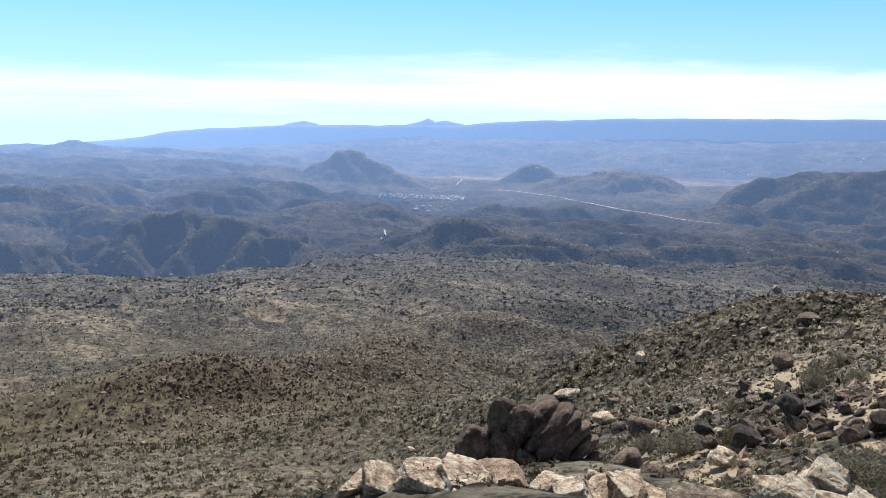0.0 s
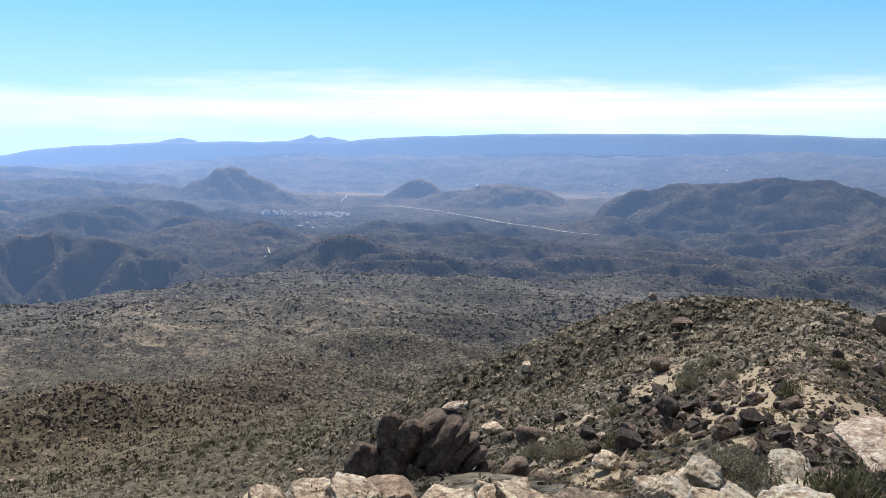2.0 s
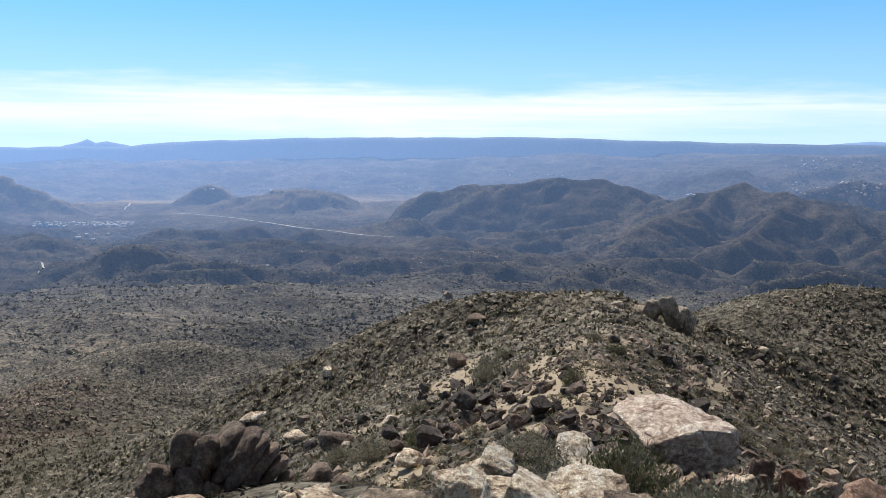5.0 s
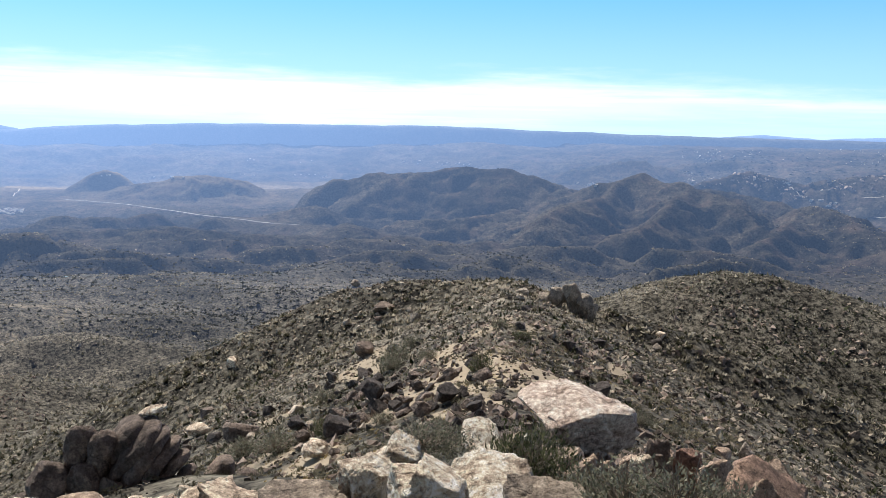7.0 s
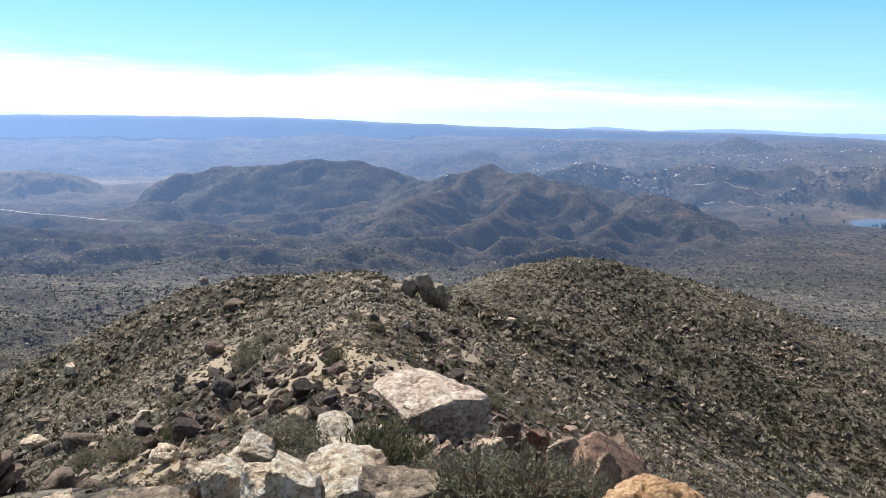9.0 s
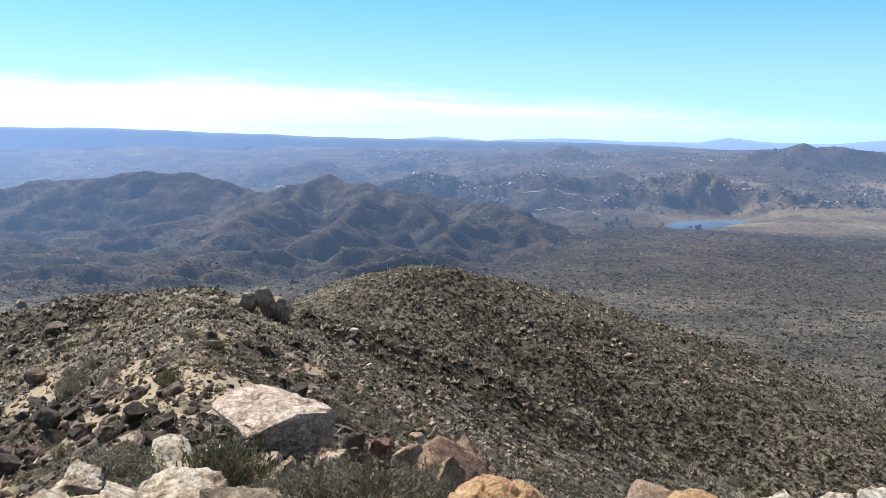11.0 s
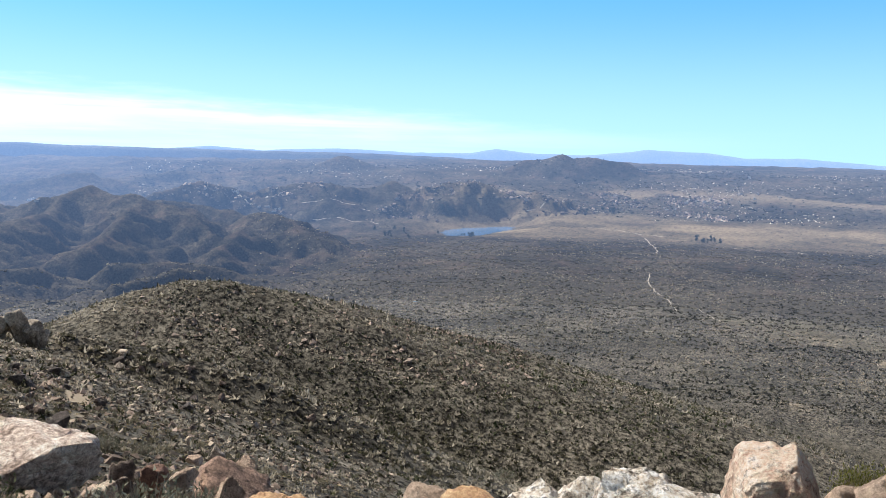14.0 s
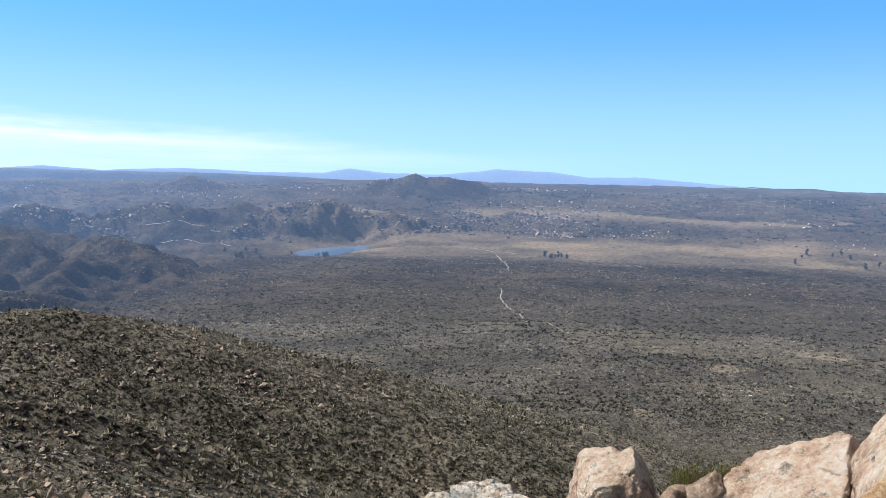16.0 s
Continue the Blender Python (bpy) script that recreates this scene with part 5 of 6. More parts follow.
boulder(34.94, -8.98, -9.60, 0.71, M_DARK, "dark pointed rock on the summit ridge", 165, cuts=5)
boulder(35.74, -9.48, -9.91, 0.56, M_BROWN, "rounded dark boulder with a pale top", 166)
boulder(36.90, -10.16, -10.64, 0.78, M_DARK, "dark boulder beside the slab", 167)
boulder(33.15, -9.66, -10.04, 0.44, M_DARK, "dark rock on the summit ridge", 168)
boulder(34.05, -9.64, -10.14, 0.80, M_BROWN, "dark brown rock on the summit ridge", 169)
boulder(32.69, -9.36, -9.74, 0.52, M_DARK, "dark rock on the summit ridge", 170)
boulder(29.71, -10.62, -11.05, 0.60, M_BROWN, "small brown rock on the summit ridge", 171)
boulder(30.21, -11.12, -11.70, 1.20, M_PALE, "pale broken rock on the summit ridge", 172, bumps=0.2)
boulder(38.45, -5.55, -6.00, 0.70, M_GREYROCK, "grey granite boulder of the ridge-end outcrop", 173, r=250, cuts=5)
boulder(38.90, -5.32, -6.00, 0.74, M_GREYROCK, "big grey granite block of the ridge-end outcrop", 174, r=249, cuts=5)
boulder(39.40, -5.12, -6.05, 0.80, M_GREYROCK, "big grey granite block of the ridge-end outcrop", 175, r=248, cuts=5)
boulder(39.85, -5.50, -6.10, 0.66, M_GREYROCK, "rounded grey granite block of the ridge-end outcrop", 176, r=247, cuts=4)
boulder(40.15, -5.82, -6.15, 0.45, M_GREYROCK, "small grey granite boulder of the ridge-end outcrop", 177, r=246, cuts=4)
boulder(37.60, -5.42, -5.75, 0.55, M_GREYROCK, "grey granite boulder of the ridge-end outcrop", 178, r=250, cuts=4)
boulder(37.05, -5.38, -5.70, 0.60, M_GREYROCK, "low grey granite boulder of the ridge-end outcrop", 179, r=252, cuts=4)
boulder(31.52, -5.18, -5.46, 0.34, M_GREYROCK, "grey boulder at the ridge shoulder", 180)
boulder(32.58, -6.03, -6.31, 0.86, M_BROWN, "dark flat rock at the ridge shoulder", 181)



def rock_field(n, seed, az_range, el_range, size, mats, label, group):
    """Loose rocks of one kind strewn over a part of the ridge, each a thing of its own."""
    rng = np.random.RandomState(seed)
    kinds = []
    for k in range(6):
        ob = boulder_mesh("rock", (1, rng.uniform(0.7, 1.1), rng.uniform(0.6, 1.0)), seed + k, mats[k % len(mats)], bumps=0.12, detail=3, sharp=True)
        tagged(ob, label, "rock", group)
        kinds.append(ob)
    for i in range(n):
        az, el = rng.uniform(*az_range), rng.uniform(*el_range)
        r = seat(az, el, 24)
        if r > 400:
            continue
        s = r * radians(math.exp(rng.uniform(math.log(size[0]), math.log(size[1])))) / 2
        m = place(az, r, EYE + r * math.tan(radians(el)) + 0.35 * s) @ pose(0, 0, 0, rng.uniform(-35, 35), rng.uniform(-35, 35), rng.uniform(0, 360)) @ Matrix.Scale(s, 4)
        if i < 6:
            kinds[i].matrix_world = m
        else:
            o = kinds[i % 6].copy()
            scene.collection.objects.link(o)
            o.matrix_world = m


rock_field(120, 501, (30, 37.5), (-11.0, -8.6), (0.22, 0.75), (M_DARK, M_BROWN, M_DARK), "dark lichened rock in a boulder patch", "dark rocks of the boulder patch")
rock_field(24, 511, (25.5, 31), (-11.6, -9.8), (0.2, 0.6), (M_DARK, M_BROWN), "dark brown broken rock below the ridge", "dark rocks below the ridge")
rock_field(40, 521, (25.5, 31.5), (-11.4, -7.4), (0.14, 0.5), (M_GREYROCK, M_PALE, M_BROWN), "pale grey granite rock on the slope", "pale rocks on the near slope")
rock_field(90, 541, (39.5, 50), (-11.4, -6.4), (0.10, 0.36), (M_GREYROCK, M_BROWN, M_PALE), "pale grey granite rock on the western slope", "pale rocks on the western slope")
rock_field(26, 551, (37.5, 45), (-9.2, -7.0), (0.15, 0.5), (M_DARK, M_BROWN), "dark rock on the western flank", "dark rocks on the western flank")
rock_field(30, 561, (30.5, 41), (-8.2, -5.8), (0.15, 0.5), (M_GREYROCK, M_BROWN, M_DARK), "grey granite rock along the ridge", "rocks along the ridge")
rock_field(26, 591, (40.3, 47.5), (-12.2, -10.9), (0.35, 0.95), (M_TANPALE, M_BROWN, M_SLABRED), "broken brown granite rock below the slab", "brown rocks below the slab")
rock_field(16, 581, (16, 24), (-13.0, -11.5), (0.12, 0.4), (M_GREYROCK, M_PALE), "small pale granite rock on the slope", "small rocks on the slope")

# the ribbed stack: rounded blocks at one end, curved ribs that lean over one another at the other
stack = tagged(new("rock_stack"), "stack of dark brown leaning granite ribs with pale rims", "rock stack")
stack.matrix_world = place(24.2, 44.0, EYE - 44.0 * math.tan(radians(12.35))) @ Matrix.Scale(1.25, 4)


def rib_mesh(path, thick, deep, seed):
    """A curved slab swept along three places in an upright plane, with worn rounded edges."""
    rng = np.random.RandomState(seed)
    a, b, c = (np.array(p, float) for p in path)
    t = np.linspace(0, 1, 44)[:, None]
    line = a * (1 - t) ** 2 + b * 2 * t * (1 - t) + c * t * t
    run = np.gradient(line, axis=0)
    run /= np.linalg.norm(run, axis=1)[:, None]
    side = np.stack([-run[:, 1], run[:, 0]], -1)
    turn = np.linspace(0, 2 * math.pi, 40, endpoint=False)
    co, si = np.cos(turn), np.sin(turn)
    ring = np.stack([np.sign(co) * np.abs(co) ** 0.6, np.sign(si) * np.abs(si) ** 0.6], -1)
    full = (1 - np.abs(2 * t[:, 0] - 1) ** 5) ** 0.5 * (0.8 + 0.25 * np.sin(3 * t[:, 0] + seed)) + 0.02
    k = rng.uniform(0, 50, 3)
    v = np.empty((44, 40, 3))
    for i in range(44):
        for j in range(40):
            w, d = ring[j, 0] * thick / 2 * full[i], ring[j, 1] * deep / 2 * full[i]
            p = Vector((line[i, 0] + side[i, 0] * w, d, line[i, 1] + side[i, 1] * w))
            q = 1 + 0.22 * noise.fractal(p * 1.6 + Vector(k), 0.8, 2.1, 4) + 0.07 * noise.fractal(p * 7 + Vector(k), 0.6, 2.1, 3)
            v[i, j] = (line[i, 0] + side[i, 0] * w * q, d * q, line[i, 1] + side[i, 1] * w * q)
    n = np.arange(44 * 40).reshape(44, 40)
    n = np.concatenate([n, n[:, :1]], 1)
    f = np.stack([n[:-1, :-1], n[:-1, 1:], n[1:, 1:], n[1:, :-1]], -1).reshape(-1, 4)
    return mesh_from("slab", v.reshape(-1, 3), f, M_BROWN)


for n, (path, thick, deep, back) in enumerate([
    ([(-1.00, -0.45), (-0.95, 0.75), (0.10, 1.45)], 0.50, 1.5, 0.55),
    ([(-0.72, -0.45), (-0.65, 0.75), (0.45, 1.42)], 0.42, 1.4, 0.35),
    ([(-0.42, -0.45), (-0.38, 0.65), (0.62, 1.30)], 0.36, 1.3, 0.20),
    ([(-0.12, -0.45), (-0.10, 0.60), (0.85, 1.12)], 0.40, 1.2, 0.05),
    ([(0.22, -0.45), (0.25, 0.50), (1.02, 0.85)], 0.42, 1.1, -0.10),
    ([(0.60, -0.45), (0.60, 0.30), (1.15, 0.52)], 0.40, 0.9, -0.25),
    ([(1.20, -0.40), (1.25, 0.45), (1.95, 0.55)], 0.46, 0.9, -0.30),
]):
    slab = rib_mesh(path, thick, deep, 400 + n)
    slab.parent = stack
    slab.location = (0, back, 0)
for n, (x, z, wide, tall, back, lean) in enumerate([
    (-1.22, 0.95, 0.72, 1.10, 0.5, 8), (-0.78, 0.85, 0.66, 1.20, 0.2, 4), (-1.85, 0.42, 0.85, 0.85, 0.1, 14), (-1.15, 0.25, 0.75, 1.10, 0.0, 0),
    (-0.60, 0.10, 0.60, 0.90, -0.3, 6), (2.15, 0.15, 0.60, 0.55, -0.4, 10), (1.75, 0.05, 0.45, 0.40, -0.6, 0), (-2.25, 0.05, 0.70, 0.50, 0.0, 5)]):
    block = boulder_mesh("block", (wide / 2, wide * 0.5, tall / 2), 440 + n, M_BROWN, cuts=3, bumps=0.08, square=0.25)
    block.parent = stack
    block.matrix_local = Matrix.Translation((x, back, z)) @ pose(0, 0, 0, 0, lean, 0)
cap = boulder_mesh("cap", (0.32, 0.25, 0.07), 460, M_PALE, cuts=4, bumps=0.1)
cap.parent = stack
cap.matrix_local = Matrix.Translation((0.28, 0.75, 1.58)) @ pose(0, 0, 0, 0, -12, 0)

# ---- bushes of the summit ----


def stem_lines(count, seed, reach):
    """Thin woody stems that fan out of one root, as three-sided rods."""
    rng = np.random.RandomState(seed)
    parts = []
    for k in range(count):
        a, up = rng.uniform(0, 6.283), rng.uniform(0.35, 1)
        tip = np.array([math.cos(a) * (1 - up * up) ** 0.5, math.sin(a) * (1 - up * up) ** 0.5, up]) * reach * rng.uniform(0.7, 1.12)
        mid = tip * 0.5 + rng.normal(size=3) * 0.06
        rod = [np.array([0.012 * math.cos(i * 2.09), 0.012 * math.sin(i * 2.09), 0]) for i in range(3)]
        v = np.array([p * 1.6 for p in rod] + [mid + p for p in rod] + [tip + p * 0.3 for p in rod])
        f = np.array([[i + 3 * s, (i + 1) % 3 + 3 * s, (i + 1) % 3 + 3 * s + 3] for s in (0, 1) for i in range(3)] + [[i + 3 * s, (i + 1) % 3 + 3 * s + 3, i + 3 * s + 3] for s in (0, 1) for i in range(3)])
        parts.append((v, f))
    return join(parts)


LEAVES = {"grey": (M_TWIG_SAGE, "grey-green twiggy chaparral bush on the summit"), "green": (M_TWIG_GREEN, "green leafy chaparral bush on the summit"),
          "yellow": (M_TWIG_YELLOW, "yellow-green leafy bush among the boulders"), "straw": (M_STRAW, "clump of dry straw-coloured grass")}
BUSH_SEED = iter(range(1000))


def bush(az, el, width, tall, kind, r=None):
    """A bush: crown of small leaves and a fan of stems; bearing, foot and size in degrees as seen from the summit."""
    seed = next(BUSH_SEED)
    r = r or seat(az, el)
    w, h = r * radians(width) / 2, r * radians(tall)
    mat, label = LEAVES[kind]
    root = tagged(new("bush"), label, "bush", "bushes on the summit ridge")
    root.matrix_world = place(az, r, EYE + r * math.tan(radians(el)))
    rng = np.random.RandomState(seed)
    v, f = leaf_ball(1100, seed, 0.06)
    crown = mesh_from("crown", v * (w, w, h), f, mat, False)
    cover(crown, "tone", np.repeat(rng.rand(len(f)), 3))
    v, f = stem_lines(110, seed, 1.1)
    stems = mesh_from("stem", v * (w, w, h), f, M_STEM)
    cover(stems, "tone", np.full(len(v), 0.5))
    crown.parent = stems.parent = root
    return root


bush(34.02, -11.27, 3.36, 0.95, "grey", r=31.4)
bush(37.78, -11.98, 3.12, 2.00, "green", r=27.4)
bush(38.36, -12.15, 3.60, 1.88, "green", r=30.4)
bush(41.55, -13.08, 4.32, 1.88, "grey", r=20.4)
bush(43.54, -13.14, 4.56, 2.00, "grey", r=19.4)
bush(45.13, -13.02, 2.88, 1.50, "grey", r=20.4)
bush(40.16, -13.00, 2.88, 1.50, "grey", r=21.4)
bush(34.76, -11.31, 3.12, 1.00, "grey", r=33.4)
bush(36.20, -8.48, 1.00, 0.84, "green")
bush(33.05, -8.30, 1.40, 0.76, "grey")
bush(30.72, -10.82, 1.40, 0.60, "green")
bush(28.80, -11.40, 2.40, 0.80, "grey")
bush(27.59, -11.48, 1.40, 0.68, "grey")
bush(33.66, -7.66, 1.00, 0.44, "grey")
bush(34.26, -8.06, 0.80, 0.40, "grey")
bush(30.42, -9.64, 1.20, 0.48, "grey")
bush(32.64, -10.44, 1.20, 0.44, "grey")
bush(34.66, -10.63, 1.20, 0.48, "grey")
bush(36.86, -6.85, 0.80, 0.40, "grey")
bush(37.66, -7.24, 0.80, 0.36, "green")
bush(30.52, -10.77, 1.20, 0.68, "green")
bush(38.33, -10.89, 0.80, 0.40, "grey")
bush(41.97, -10.08, 1.20, 0.52, "grey")
bush(43.18, -10.36, 1.00, 0.44, "grey")
bush(32.92, -8.46, 1.20, 0.52, "grey")
bush(67.40, -10.96, 1.40, 1.20, "yellow", r=11.3)
bush(69.02, -10.37, 1.40, 0.76, "yellow", r=11.59)
bush(68.08, -10.74, 1.80, 1.00, "yellow", r=11.79)
bush(55.97, -11.30, 0.80, 0.32, "grey", r=11.4)

# ---- the lake, tracks, road and town in the valley ----
m, nt, b = material("lake_water")
b.inputs["Base Color"].default_value = (0.05, 0.12, 0.22, 1)
b.inputs["Roughness"].default_value = 0.08
bump(nt, b, noise_tex(nt, 0.3, 3, 0.5), 0.15, 0.3)
# haze over the water, painted as a blue glow
haze_glow(nt, b)
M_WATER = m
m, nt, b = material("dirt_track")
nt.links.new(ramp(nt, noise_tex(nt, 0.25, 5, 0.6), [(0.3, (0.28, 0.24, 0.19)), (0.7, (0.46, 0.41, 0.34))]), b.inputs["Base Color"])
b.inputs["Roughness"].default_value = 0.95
# painted haze emission on the tracks
haze_glow(nt, b)
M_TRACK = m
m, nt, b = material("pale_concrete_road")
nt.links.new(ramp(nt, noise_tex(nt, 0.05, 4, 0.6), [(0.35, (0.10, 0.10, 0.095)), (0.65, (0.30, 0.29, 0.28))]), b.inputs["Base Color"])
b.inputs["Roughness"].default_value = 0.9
# the road glows with the same painted haze
haze_glow(nt, b)
M_ROAD = m


def plain_material(name, low, high, scale=0.4):
    m, nt, b = material(name)
    rnd = node(nt, "ShaderNodeObjectInfo").outputs["Random"]
    nt.links.new(mix(nt, 0.35, ramp(nt, rnd, [(0.0, low), (1.0, high)]), ramp(nt, noise_tex(nt, scale, 4, 0.6), [(0.3, low), (0.7, high)])), b.inputs["Base Color"])
    b.inputs["Roughness"].default_value = 0.85
    # houses and trees get the haze as blue emission too
    haze_glow(nt, b)
    return m


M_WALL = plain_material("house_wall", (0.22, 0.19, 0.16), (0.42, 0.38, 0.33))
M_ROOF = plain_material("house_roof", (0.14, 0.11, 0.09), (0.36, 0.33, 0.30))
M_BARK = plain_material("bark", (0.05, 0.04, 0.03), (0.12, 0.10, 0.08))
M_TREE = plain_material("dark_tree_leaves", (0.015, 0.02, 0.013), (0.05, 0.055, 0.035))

lake_a, lake_k = np.linspace(0, 2 * math.pi, 96, endpoint=False), []
for a in lake_a:
    k = np.linspace(0.3, 1.6, 200)
    rr = LAKE_R + 150 * k * math.sin(a)
    aa = np.radians(LAKE_AZ + 0.95 * k * math.cos(a) + (rr - LAKE_R) * 0.0045)
    d = lake_share(rr * np.sin(aa), rr * np.cos(aa))
    i = int(np.argmax(d > 0.98))
    lake_k.append((rr[i] * math.sin(aa[i]), rr[i] * math.cos(aa[i])))
bm = bmesh.new()
bm.faces.new([bm.verts.new(lay(x, y, EYE + LAKE_Z)) for x, y in lake_k][::-1])
bmesh.ops.triangulate(bm, faces=bm.faces[:])
me = bpy.data.meshes.new("water")
bm.to_mesh(me)
bm.free()
me.materials.append(M_WATER)
lake = tagged(new("water", me), "small blue lake in a dry meadow", "lake", kind="structure")
if lake.data.polygons[0].normal.z < 0:
    lake.data.flip_normals()


def sight(az, el):
    """The place on the land that is seen at a bearing and elevation."""
    r = seat(az, el, 200)
    return r * math.sin(radians(az)), r * math.cos(radians(az))


def track(name, points, width, mat, label, category, lift=0.35):
    """A strip laid along the land through places seen from the summit."""
    p = np.array([(q[0].x, q[0].y) if q[1] is None else sight(*q) for q in points])
    run = np.concatenate([[0], np.cumsum(np.hypot(*np.diff(p, axis=0).T))])
    t = np.linspace(0, run[-1], max(12, int(run[-1] / 12)))
    x, y = np.interp(t, run, p[:, 0]), np.interp(t, run, p[:, 1])
    w = width * (0.6 + 0.5 * fbm(x, y, 60, 3)) + width * 0.4
    x, y = x + 6 * fbm(t, t * 0, 90, 3), y + 6 * fbm(t, t * 0 + 50, 90, 3)
    dx, dy = np.gradient(x), np.gradient(y)
    n = np.hypot(dx, dy)
    sides = [(x - dy / n * w * k, y + dx / n * w * k) for k in (-0.5, 0, 0.5)]
    v = np.stack([lay(a, b, height(a, b) + lift) for a, b in sides], 1).reshape(-1, 3)
    i = np.arange(len(t) * 3).reshape(-1, 3)
    f = np.concatenate([np.stack([i[:-1, k], i[1:, k], i[1:, k + 1], i[:-1, k + 1]], -1) for k in (0, 1)])
    ob = mesh_from(name, v, f, mat)
    if ob.data.polygons[0].normal.z < 0:
        ob.data.flip_normals()
    return tagged(ob, label, category, kind="structure")


track("path", [(61.16, -2.96), (61.55, -3.36), (61.61, -3.51)], 1.8, M_TRACK, "pale dirt track across the meadow", "track")
track("path", [(61.34, -4.18), (61.30, -4.50), (61.46, -4.73), (61.66, -4.97), (61.99, -5.16), (62.34, -5.51)], 1.2, M_TRACK, "pale dirt track through the scrub", "track")
track("path", [(62.86, -5.35), (63.34, -5.56), (63.82, -5.78)], 0.6, M_TRACK, "pale dirt track through the scrub", "track")
track("path", [(59.15, -2.61), (60.13, -2.69), (61.10, -2.85), (61.88, -2.88)], 1.8, M_TRACK, "pale dirt track across the meadow", "track")
track("path", [(56.78, -2.07), (58.55, -2.01), (60.51, -2.10), (63.41, -2.17)], 1.8, M_TRACK, "pale dirt track below the boulder hills", "track")
track("path", [(64.18, -3.19), (65.32, -3.24), (66.60, -3.28)], 1.8, M_TRACK, "pale dirt track across the meadow", "track")
track("path", [(48.79, -1.83), (50.39, -1.88), (51.59, -1.95), (52.99, -1.95)], 1.8, M_TRACK, "pale dirt road at the hill foot", "track")
track("path", [(20.27, -2.27), (20.34, -2.13), (20.42, -2.04)], 1.8, M_TRACK, "pale dirt track on a hill", "track")
track("path", [(17.64, -4.22), (17.70, -4.12), (17.68, -4.00)], 1.8, M_TRACK, "pale track on a hill", "track")
track("path", [(46.45, -1.41), (46.84, -1.80), (47.03, -1.93)], 1.8, M_TRACK, "pale dirt road between boulder hills", "track")
track("path", [(48.86, -2.28), (49.90, -2.36), (50.85, -2.49), (51.56, -2.60)], 1.8, M_TRACK, "pale dirt road across the far plain", "track")

track("road", [(q, None) for q in ROAD_LINE], 6, M_ROAD, "pale highway in the valley", "road")


def house(p, size, turn, label):
    """A small house: walls and a pitched roof."""
    w, d, h = size
    root = tagged(new("house"), label, "house", "houses in the valley")
    root.matrix_world = Matrix.Translation(p) @ pose(0, 0, 0, 0, 0, turn)
    bm = bmesh.new()
    bmesh.ops.create_cube(bm, size=1, matrix=Matrix.Translation((0, 0, h / 2 - 0.6)) @ Matrix.Diagonal((w, d, h + 1.2, 1)))
    me = bpy.data.meshes.new("wall"); bm.to_mesh(me); bm.free(); me.materials.append(M_WALL)
    wall = new("wall", me)
    bm = bmesh.new()
    v = [bm.verts.new(q) for q in ((-w * 0.56, -d * 0.58, h), (w * 0.56, -d * 0.58, h), (w * 0.56, d * 0.58, h), (-w * 0.56, d * 0.58, h), (-w * 0.56, 0, h + d * 0.22), (w * 0.56, 0, h + d * 0.22))]
    for q in ((0, 1, 5, 4), (2, 3, 4, 5), (1, 2, 5), (3, 0, 4), (3, 2, 1, 0)):
        bm.faces.new([v[i] for i in q])
    me = bpy.data.meshes.new("roof"); bm.to_mesh(me); bm.free(); me.materials.append(M_ROOF)
    roof = new("roof", me)
    wall.parent = roof.parent = root


def hamlet(az, el, n, spread_az, spread_el, size, seed, label):
    rng = np.random.RandomState(seed)
    for _ in range(n):
        x, y = sight(az + rng.uniform(-spread_az, spread_az), el + rng.uniform(-spread_el, spread_el))
        z = float(height(np.array([x]), np.array([y]))[0])
        k = rng.uniform(0.3, 0.7) * size
        house(Vector(lay(x, y, z)), (k * rng.uniform(1, 1.7), k, k * 0.42), rng.uniform(-30, 30), label)


hamlet(18.95, -2.73, 120, 1.60, 0.07, 4.5, 900, "pale house in the valley town")
hamlet(19.9, -2.76, 40, 0.60, 0.09, 5, 901, "pale house in the valley town")
hamlet(19.23, -3.15, 6, 0.50, 0.10, 7, 902, "small house beside the town")
hamlet(19.30, -1.91, 4, 0.40, 0.08, 5, 903, "pale building in the far valley")
hamlet(33.42, -0.98, 3, 0.40, 0.06, 6, 904, "long pale building in the far valley")
hamlet(24.2, -1.62, 10, 1.6, 0.03, 4.5, 916, "pale building on the far valley floor")
hamlet(29.0, -1.52, 12, 1.8, 0.04, 4.5, 917, "pale building on the far valley floor")
hamlet(34.8, -1.02, 8, 0.8, 0.03, 5, 918, "long pale building in the far valley")
hamlet(28.86, -1.01, 5, 1.20, 0.08, 5, 905, "pale building in the far valley")
hamlet(39.90, -1.67, 5, 0.44, 0.05, 9, 906, "white building on the hill saddle")
hamlet(46.64, -1.45, 5, 0.36, 0.08, 6, 907, "pale building among boulder hills")
hamlet(47.71, -2.05, 9, 0.50, 0.10, 6, 908, "pale building among boulder hills")
hamlet(64.64, -0.75, 2, 0.16, 0.04, 12, 909, "white building on the plateau")
hamlet(61.97, -1.90, 3, 0.24, 0.04, 8, 910, "pale house at the meadow edge")
hamlet(63.03, -1.59, 6, 0.60, 0.10, 9, 911, "pale house on the plateau")
hamlet(65.12, -1.39, 7, 1.20, 0.24, 9, 912, "pale house on the plateau")
hamlet(73.57, -2.41, 6, 0.80, 0.10, 8, 913, "pale house at the meadow edge")
hamlet(51.59, -1.99, 3, 0.20, 0.04, 8, 914, "pale house at the hill foot")
hamlet(60.22, -1.43, 4, 0.40, 0.06, 8, 915, "pale house below the hills")


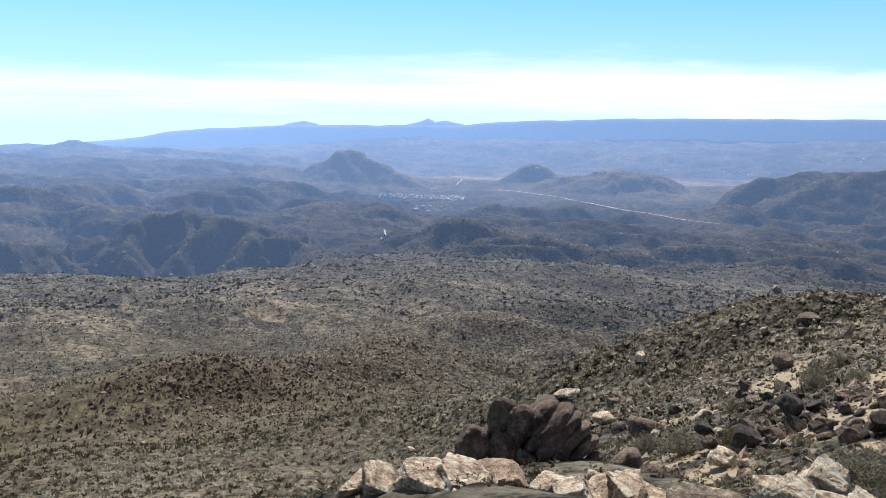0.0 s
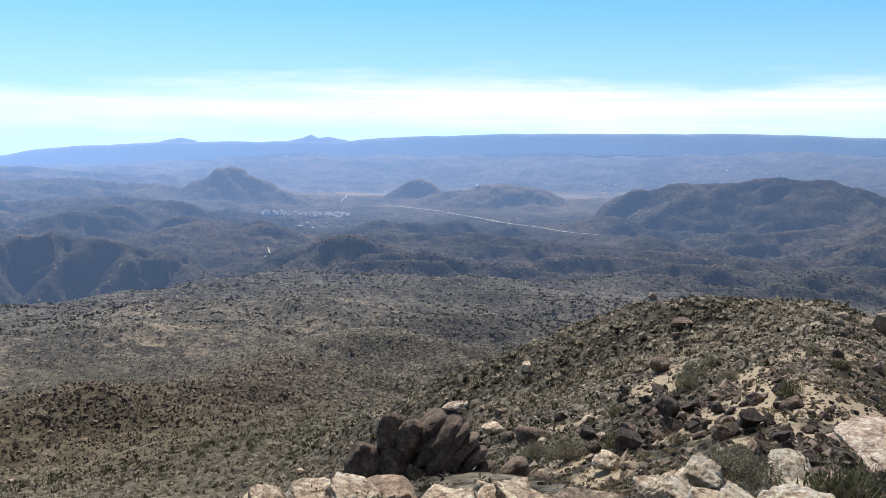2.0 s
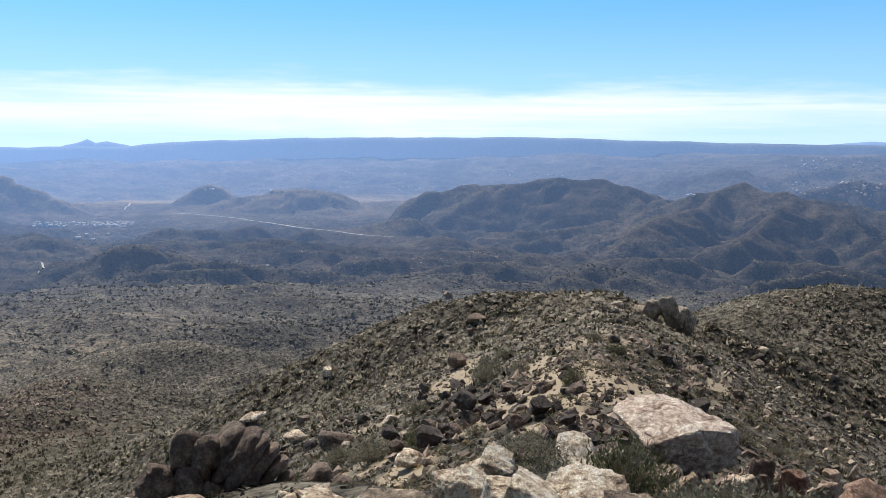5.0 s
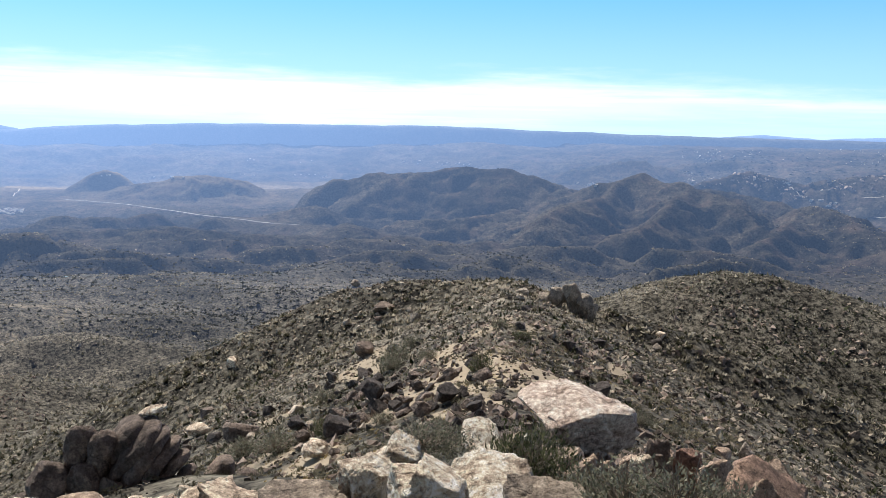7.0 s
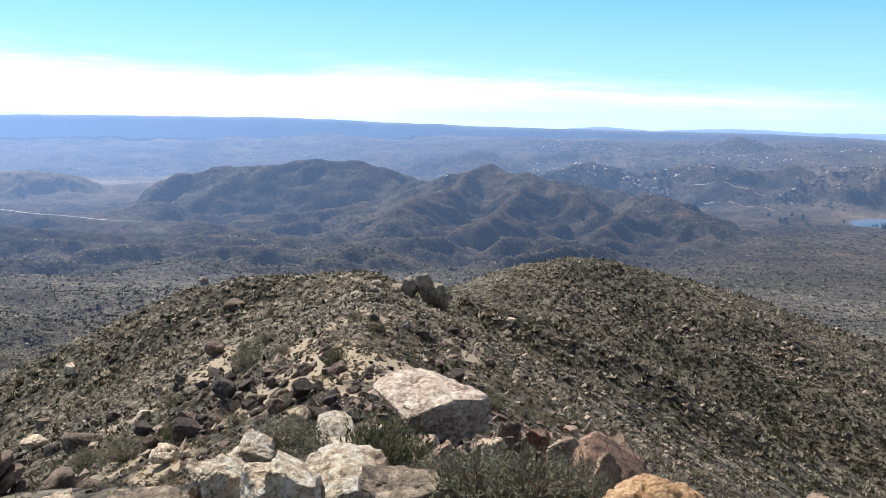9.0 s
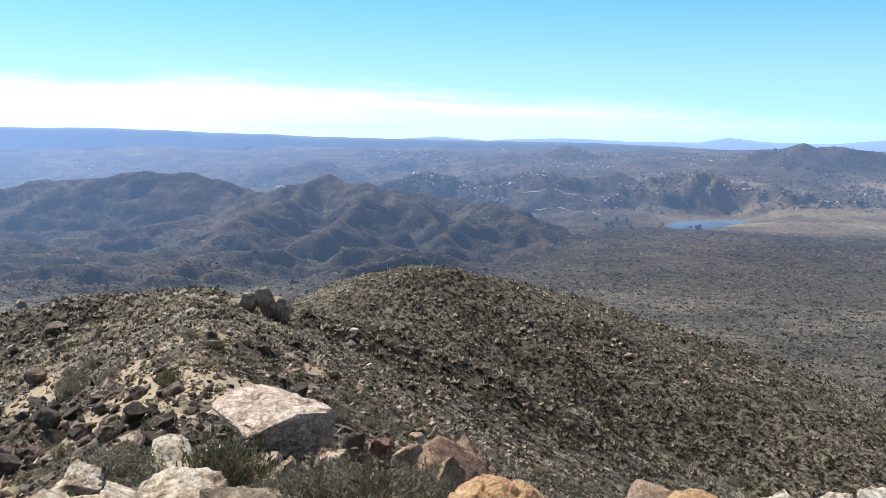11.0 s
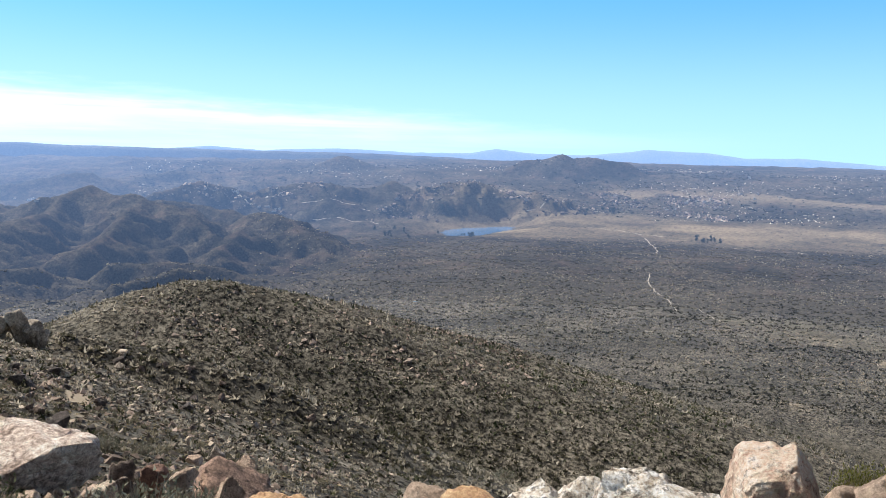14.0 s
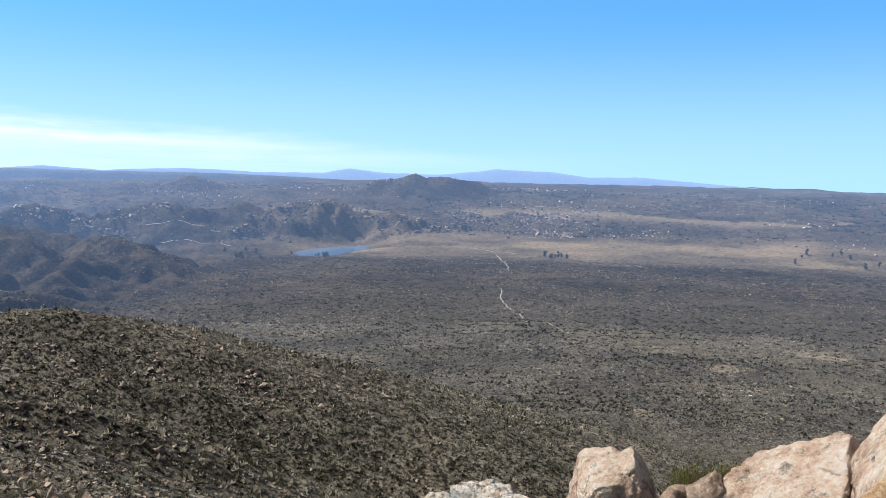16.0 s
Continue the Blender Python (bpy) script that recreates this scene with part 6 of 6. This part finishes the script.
def tree(az, el, tall, seed, label, r=None):
    """A small tree: trunk, limbs and an uneven crown of leaf clumps."""
    x, y = sight(az, el)
    rng = np.random.RandomState(seed)
    root = tagged(new("tree"), label, "tree", "trees in the valley")
    root.location = lay(x, y, float(height(np.array([x]), np.array([y]))[0]))
    bm = bmesh.new()
    bmesh.ops.create_cone(bm, segments=7, radius1=tall * 0.05, radius2=tall * 0.02, depth=tall * 0.7, matrix=Matrix.Translation((0, 0, tall * 0.33)))
    for k in range(4):
        bmesh.ops.create_cone(bm, segments=5, radius1=tall * 0.02, radius2=tall * 0.008, depth=tall * 0.4,
                              matrix=Matrix.Translation((0, 0, tall * 0.45)) @ pose(0, 0, 0, 40, 0, 90 * k + 20) @ Matrix.Translation((0, 0, tall * 0.2)))
    me = bpy.data.meshes.new("trunk"); bm.to_mesh(me); bm.free(); me.materials.append(M_BARK)
    trunk = new("trunk", me)
    parts = []
    for k in range(6):
        v, f = leaf_ball(60, seed + k, 0.3)
        parts.append((v * (0.2, 0.2, 0.3) * tall + rng.uniform((-0.14, -0.14, 0.05), (0.14, 0.14, 0.7)) * tall, f))
    v, f = join(parts)
    crown = mesh_from("crown", v, f, M_TREE, False)
    trunk.parent = crown.parent = root


tree(54.87, -3.04, 6, 700, "dark tree on the lake shore")
tree(54.83, -3.05, 8, 707, "dark tree on the lake shore")
tree(54.53, -3.00, 5, 714, "dark tree on the lake shore")
tree(54.78, -2.98, 6, 721, "dark tree on the lake shore")
tree(54.95, -3.00, 7, 728, "dark tree on the lake shore")
tree(54.90, -2.98, 7, 735, "dark tree on the lake shore")
tree(54.63, -3.01, 6, 742, "dark tree on the lake shore")
tree(54.98, -3.02, 5, 749, "dark tree on the lake shore")
tree(54.86, -3.04, 6, 756, "dark tree on the lake shore")
tree(53.80, -2.15, 17, 763, "dark tree by the hill foot")
tree(54.18, -2.17, 17, 770, "dark tree by the hill foot")
tree(54.11, -2.15, 11, 777, "dark tree by the hill foot")
tree(54.02, -2.16, 13, 784, "dark tree by the hill foot")
tree(53.80, -2.15, 14, 791, "dark tree by the hill foot")
tree(53.83, -2.14, 14, 798, "dark tree by the hill foot")
tree(54.12, -2.17, 12, 805, "dark tree by the hill foot")
tree(63.16, -3.03, 8, 812, "dark tree in the meadow")
tree(63.08, -3.04, 7, 819, "dark tree in the meadow")
tree(63.40, -3.01, 11, 826, "dark tree in the meadow")
tree(63.70, -3.06, 10, 833, "dark tree in the meadow")
tree(63.27, -3.06, 9, 840, "dark tree in the meadow")
tree(63.50, -3.01, 9, 847, "dark tree in the meadow")
tree(62.91, -3.00, 12, 854, "dark tree in the meadow")
tree(63.11, -3.07, 10, 861, "dark tree in the meadow")
tree(59.98, -2.07, 10, 868, "dark tree at the meadow edge")
tree(58.69, -2.02, 8, 875, "dark tree at the meadow edge")
tree(58.85, -2.03, 8, 882, "dark tree at the meadow edge")
tree(59.64, -2.04, 12, 889, "dark tree at the meadow edge")
tree(59.89, -2.08, 11, 896, "dark tree at the meadow edge")
tree(59.07, -2.13, 11, 903, "dark tree at the meadow edge")
tree(59.98, -2.07, 11, 910, "dark tree at the meadow edge")
tree(60.02, -2.10, 12, 917, "dark tree at the meadow edge")
tree(73.22, -2.69, 10, 924, "dark tree in the meadow")
tree(71.89, -2.60, 11, 931, "dark tree in the meadow")
tree(73.67, -2.98, 11, 938, "dark tree in the meadow")
tree(72.95, -2.55, 9, 945, "dark tree in the meadow")
tree(74.10, -2.89, 9, 952, "dark tree in the meadow")
tree(72.68, -2.62, 8, 959, "dark tree in the meadow")
tree(71.52, -2.95, 10, 966, "dark tree in the meadow")
tree(71.73, -2.71, 7, 973, "dark tree in the meadow")
tree(51.73, -3.05, 10, 980, "dark tree near the lake")
tree(52.43, -2.89, 10, 987, "dark tree near the lake")
tree(53.67, -2.95, 7, 994, "dark tree near the lake")
tree(51.34, -2.81, 11, 1001, "dark tree near the lake")
tree(52.59, -3.09, 8, 1008, "dark tree near the lake")
tree(51.86, -3.04, 11, 1015, "dark tree near the lake")
tree(52.07, -2.81, 10, 1022, "dark tree near the lake")
tree(51.94, -3.05, 8, 1029, "dark tree near the lake")
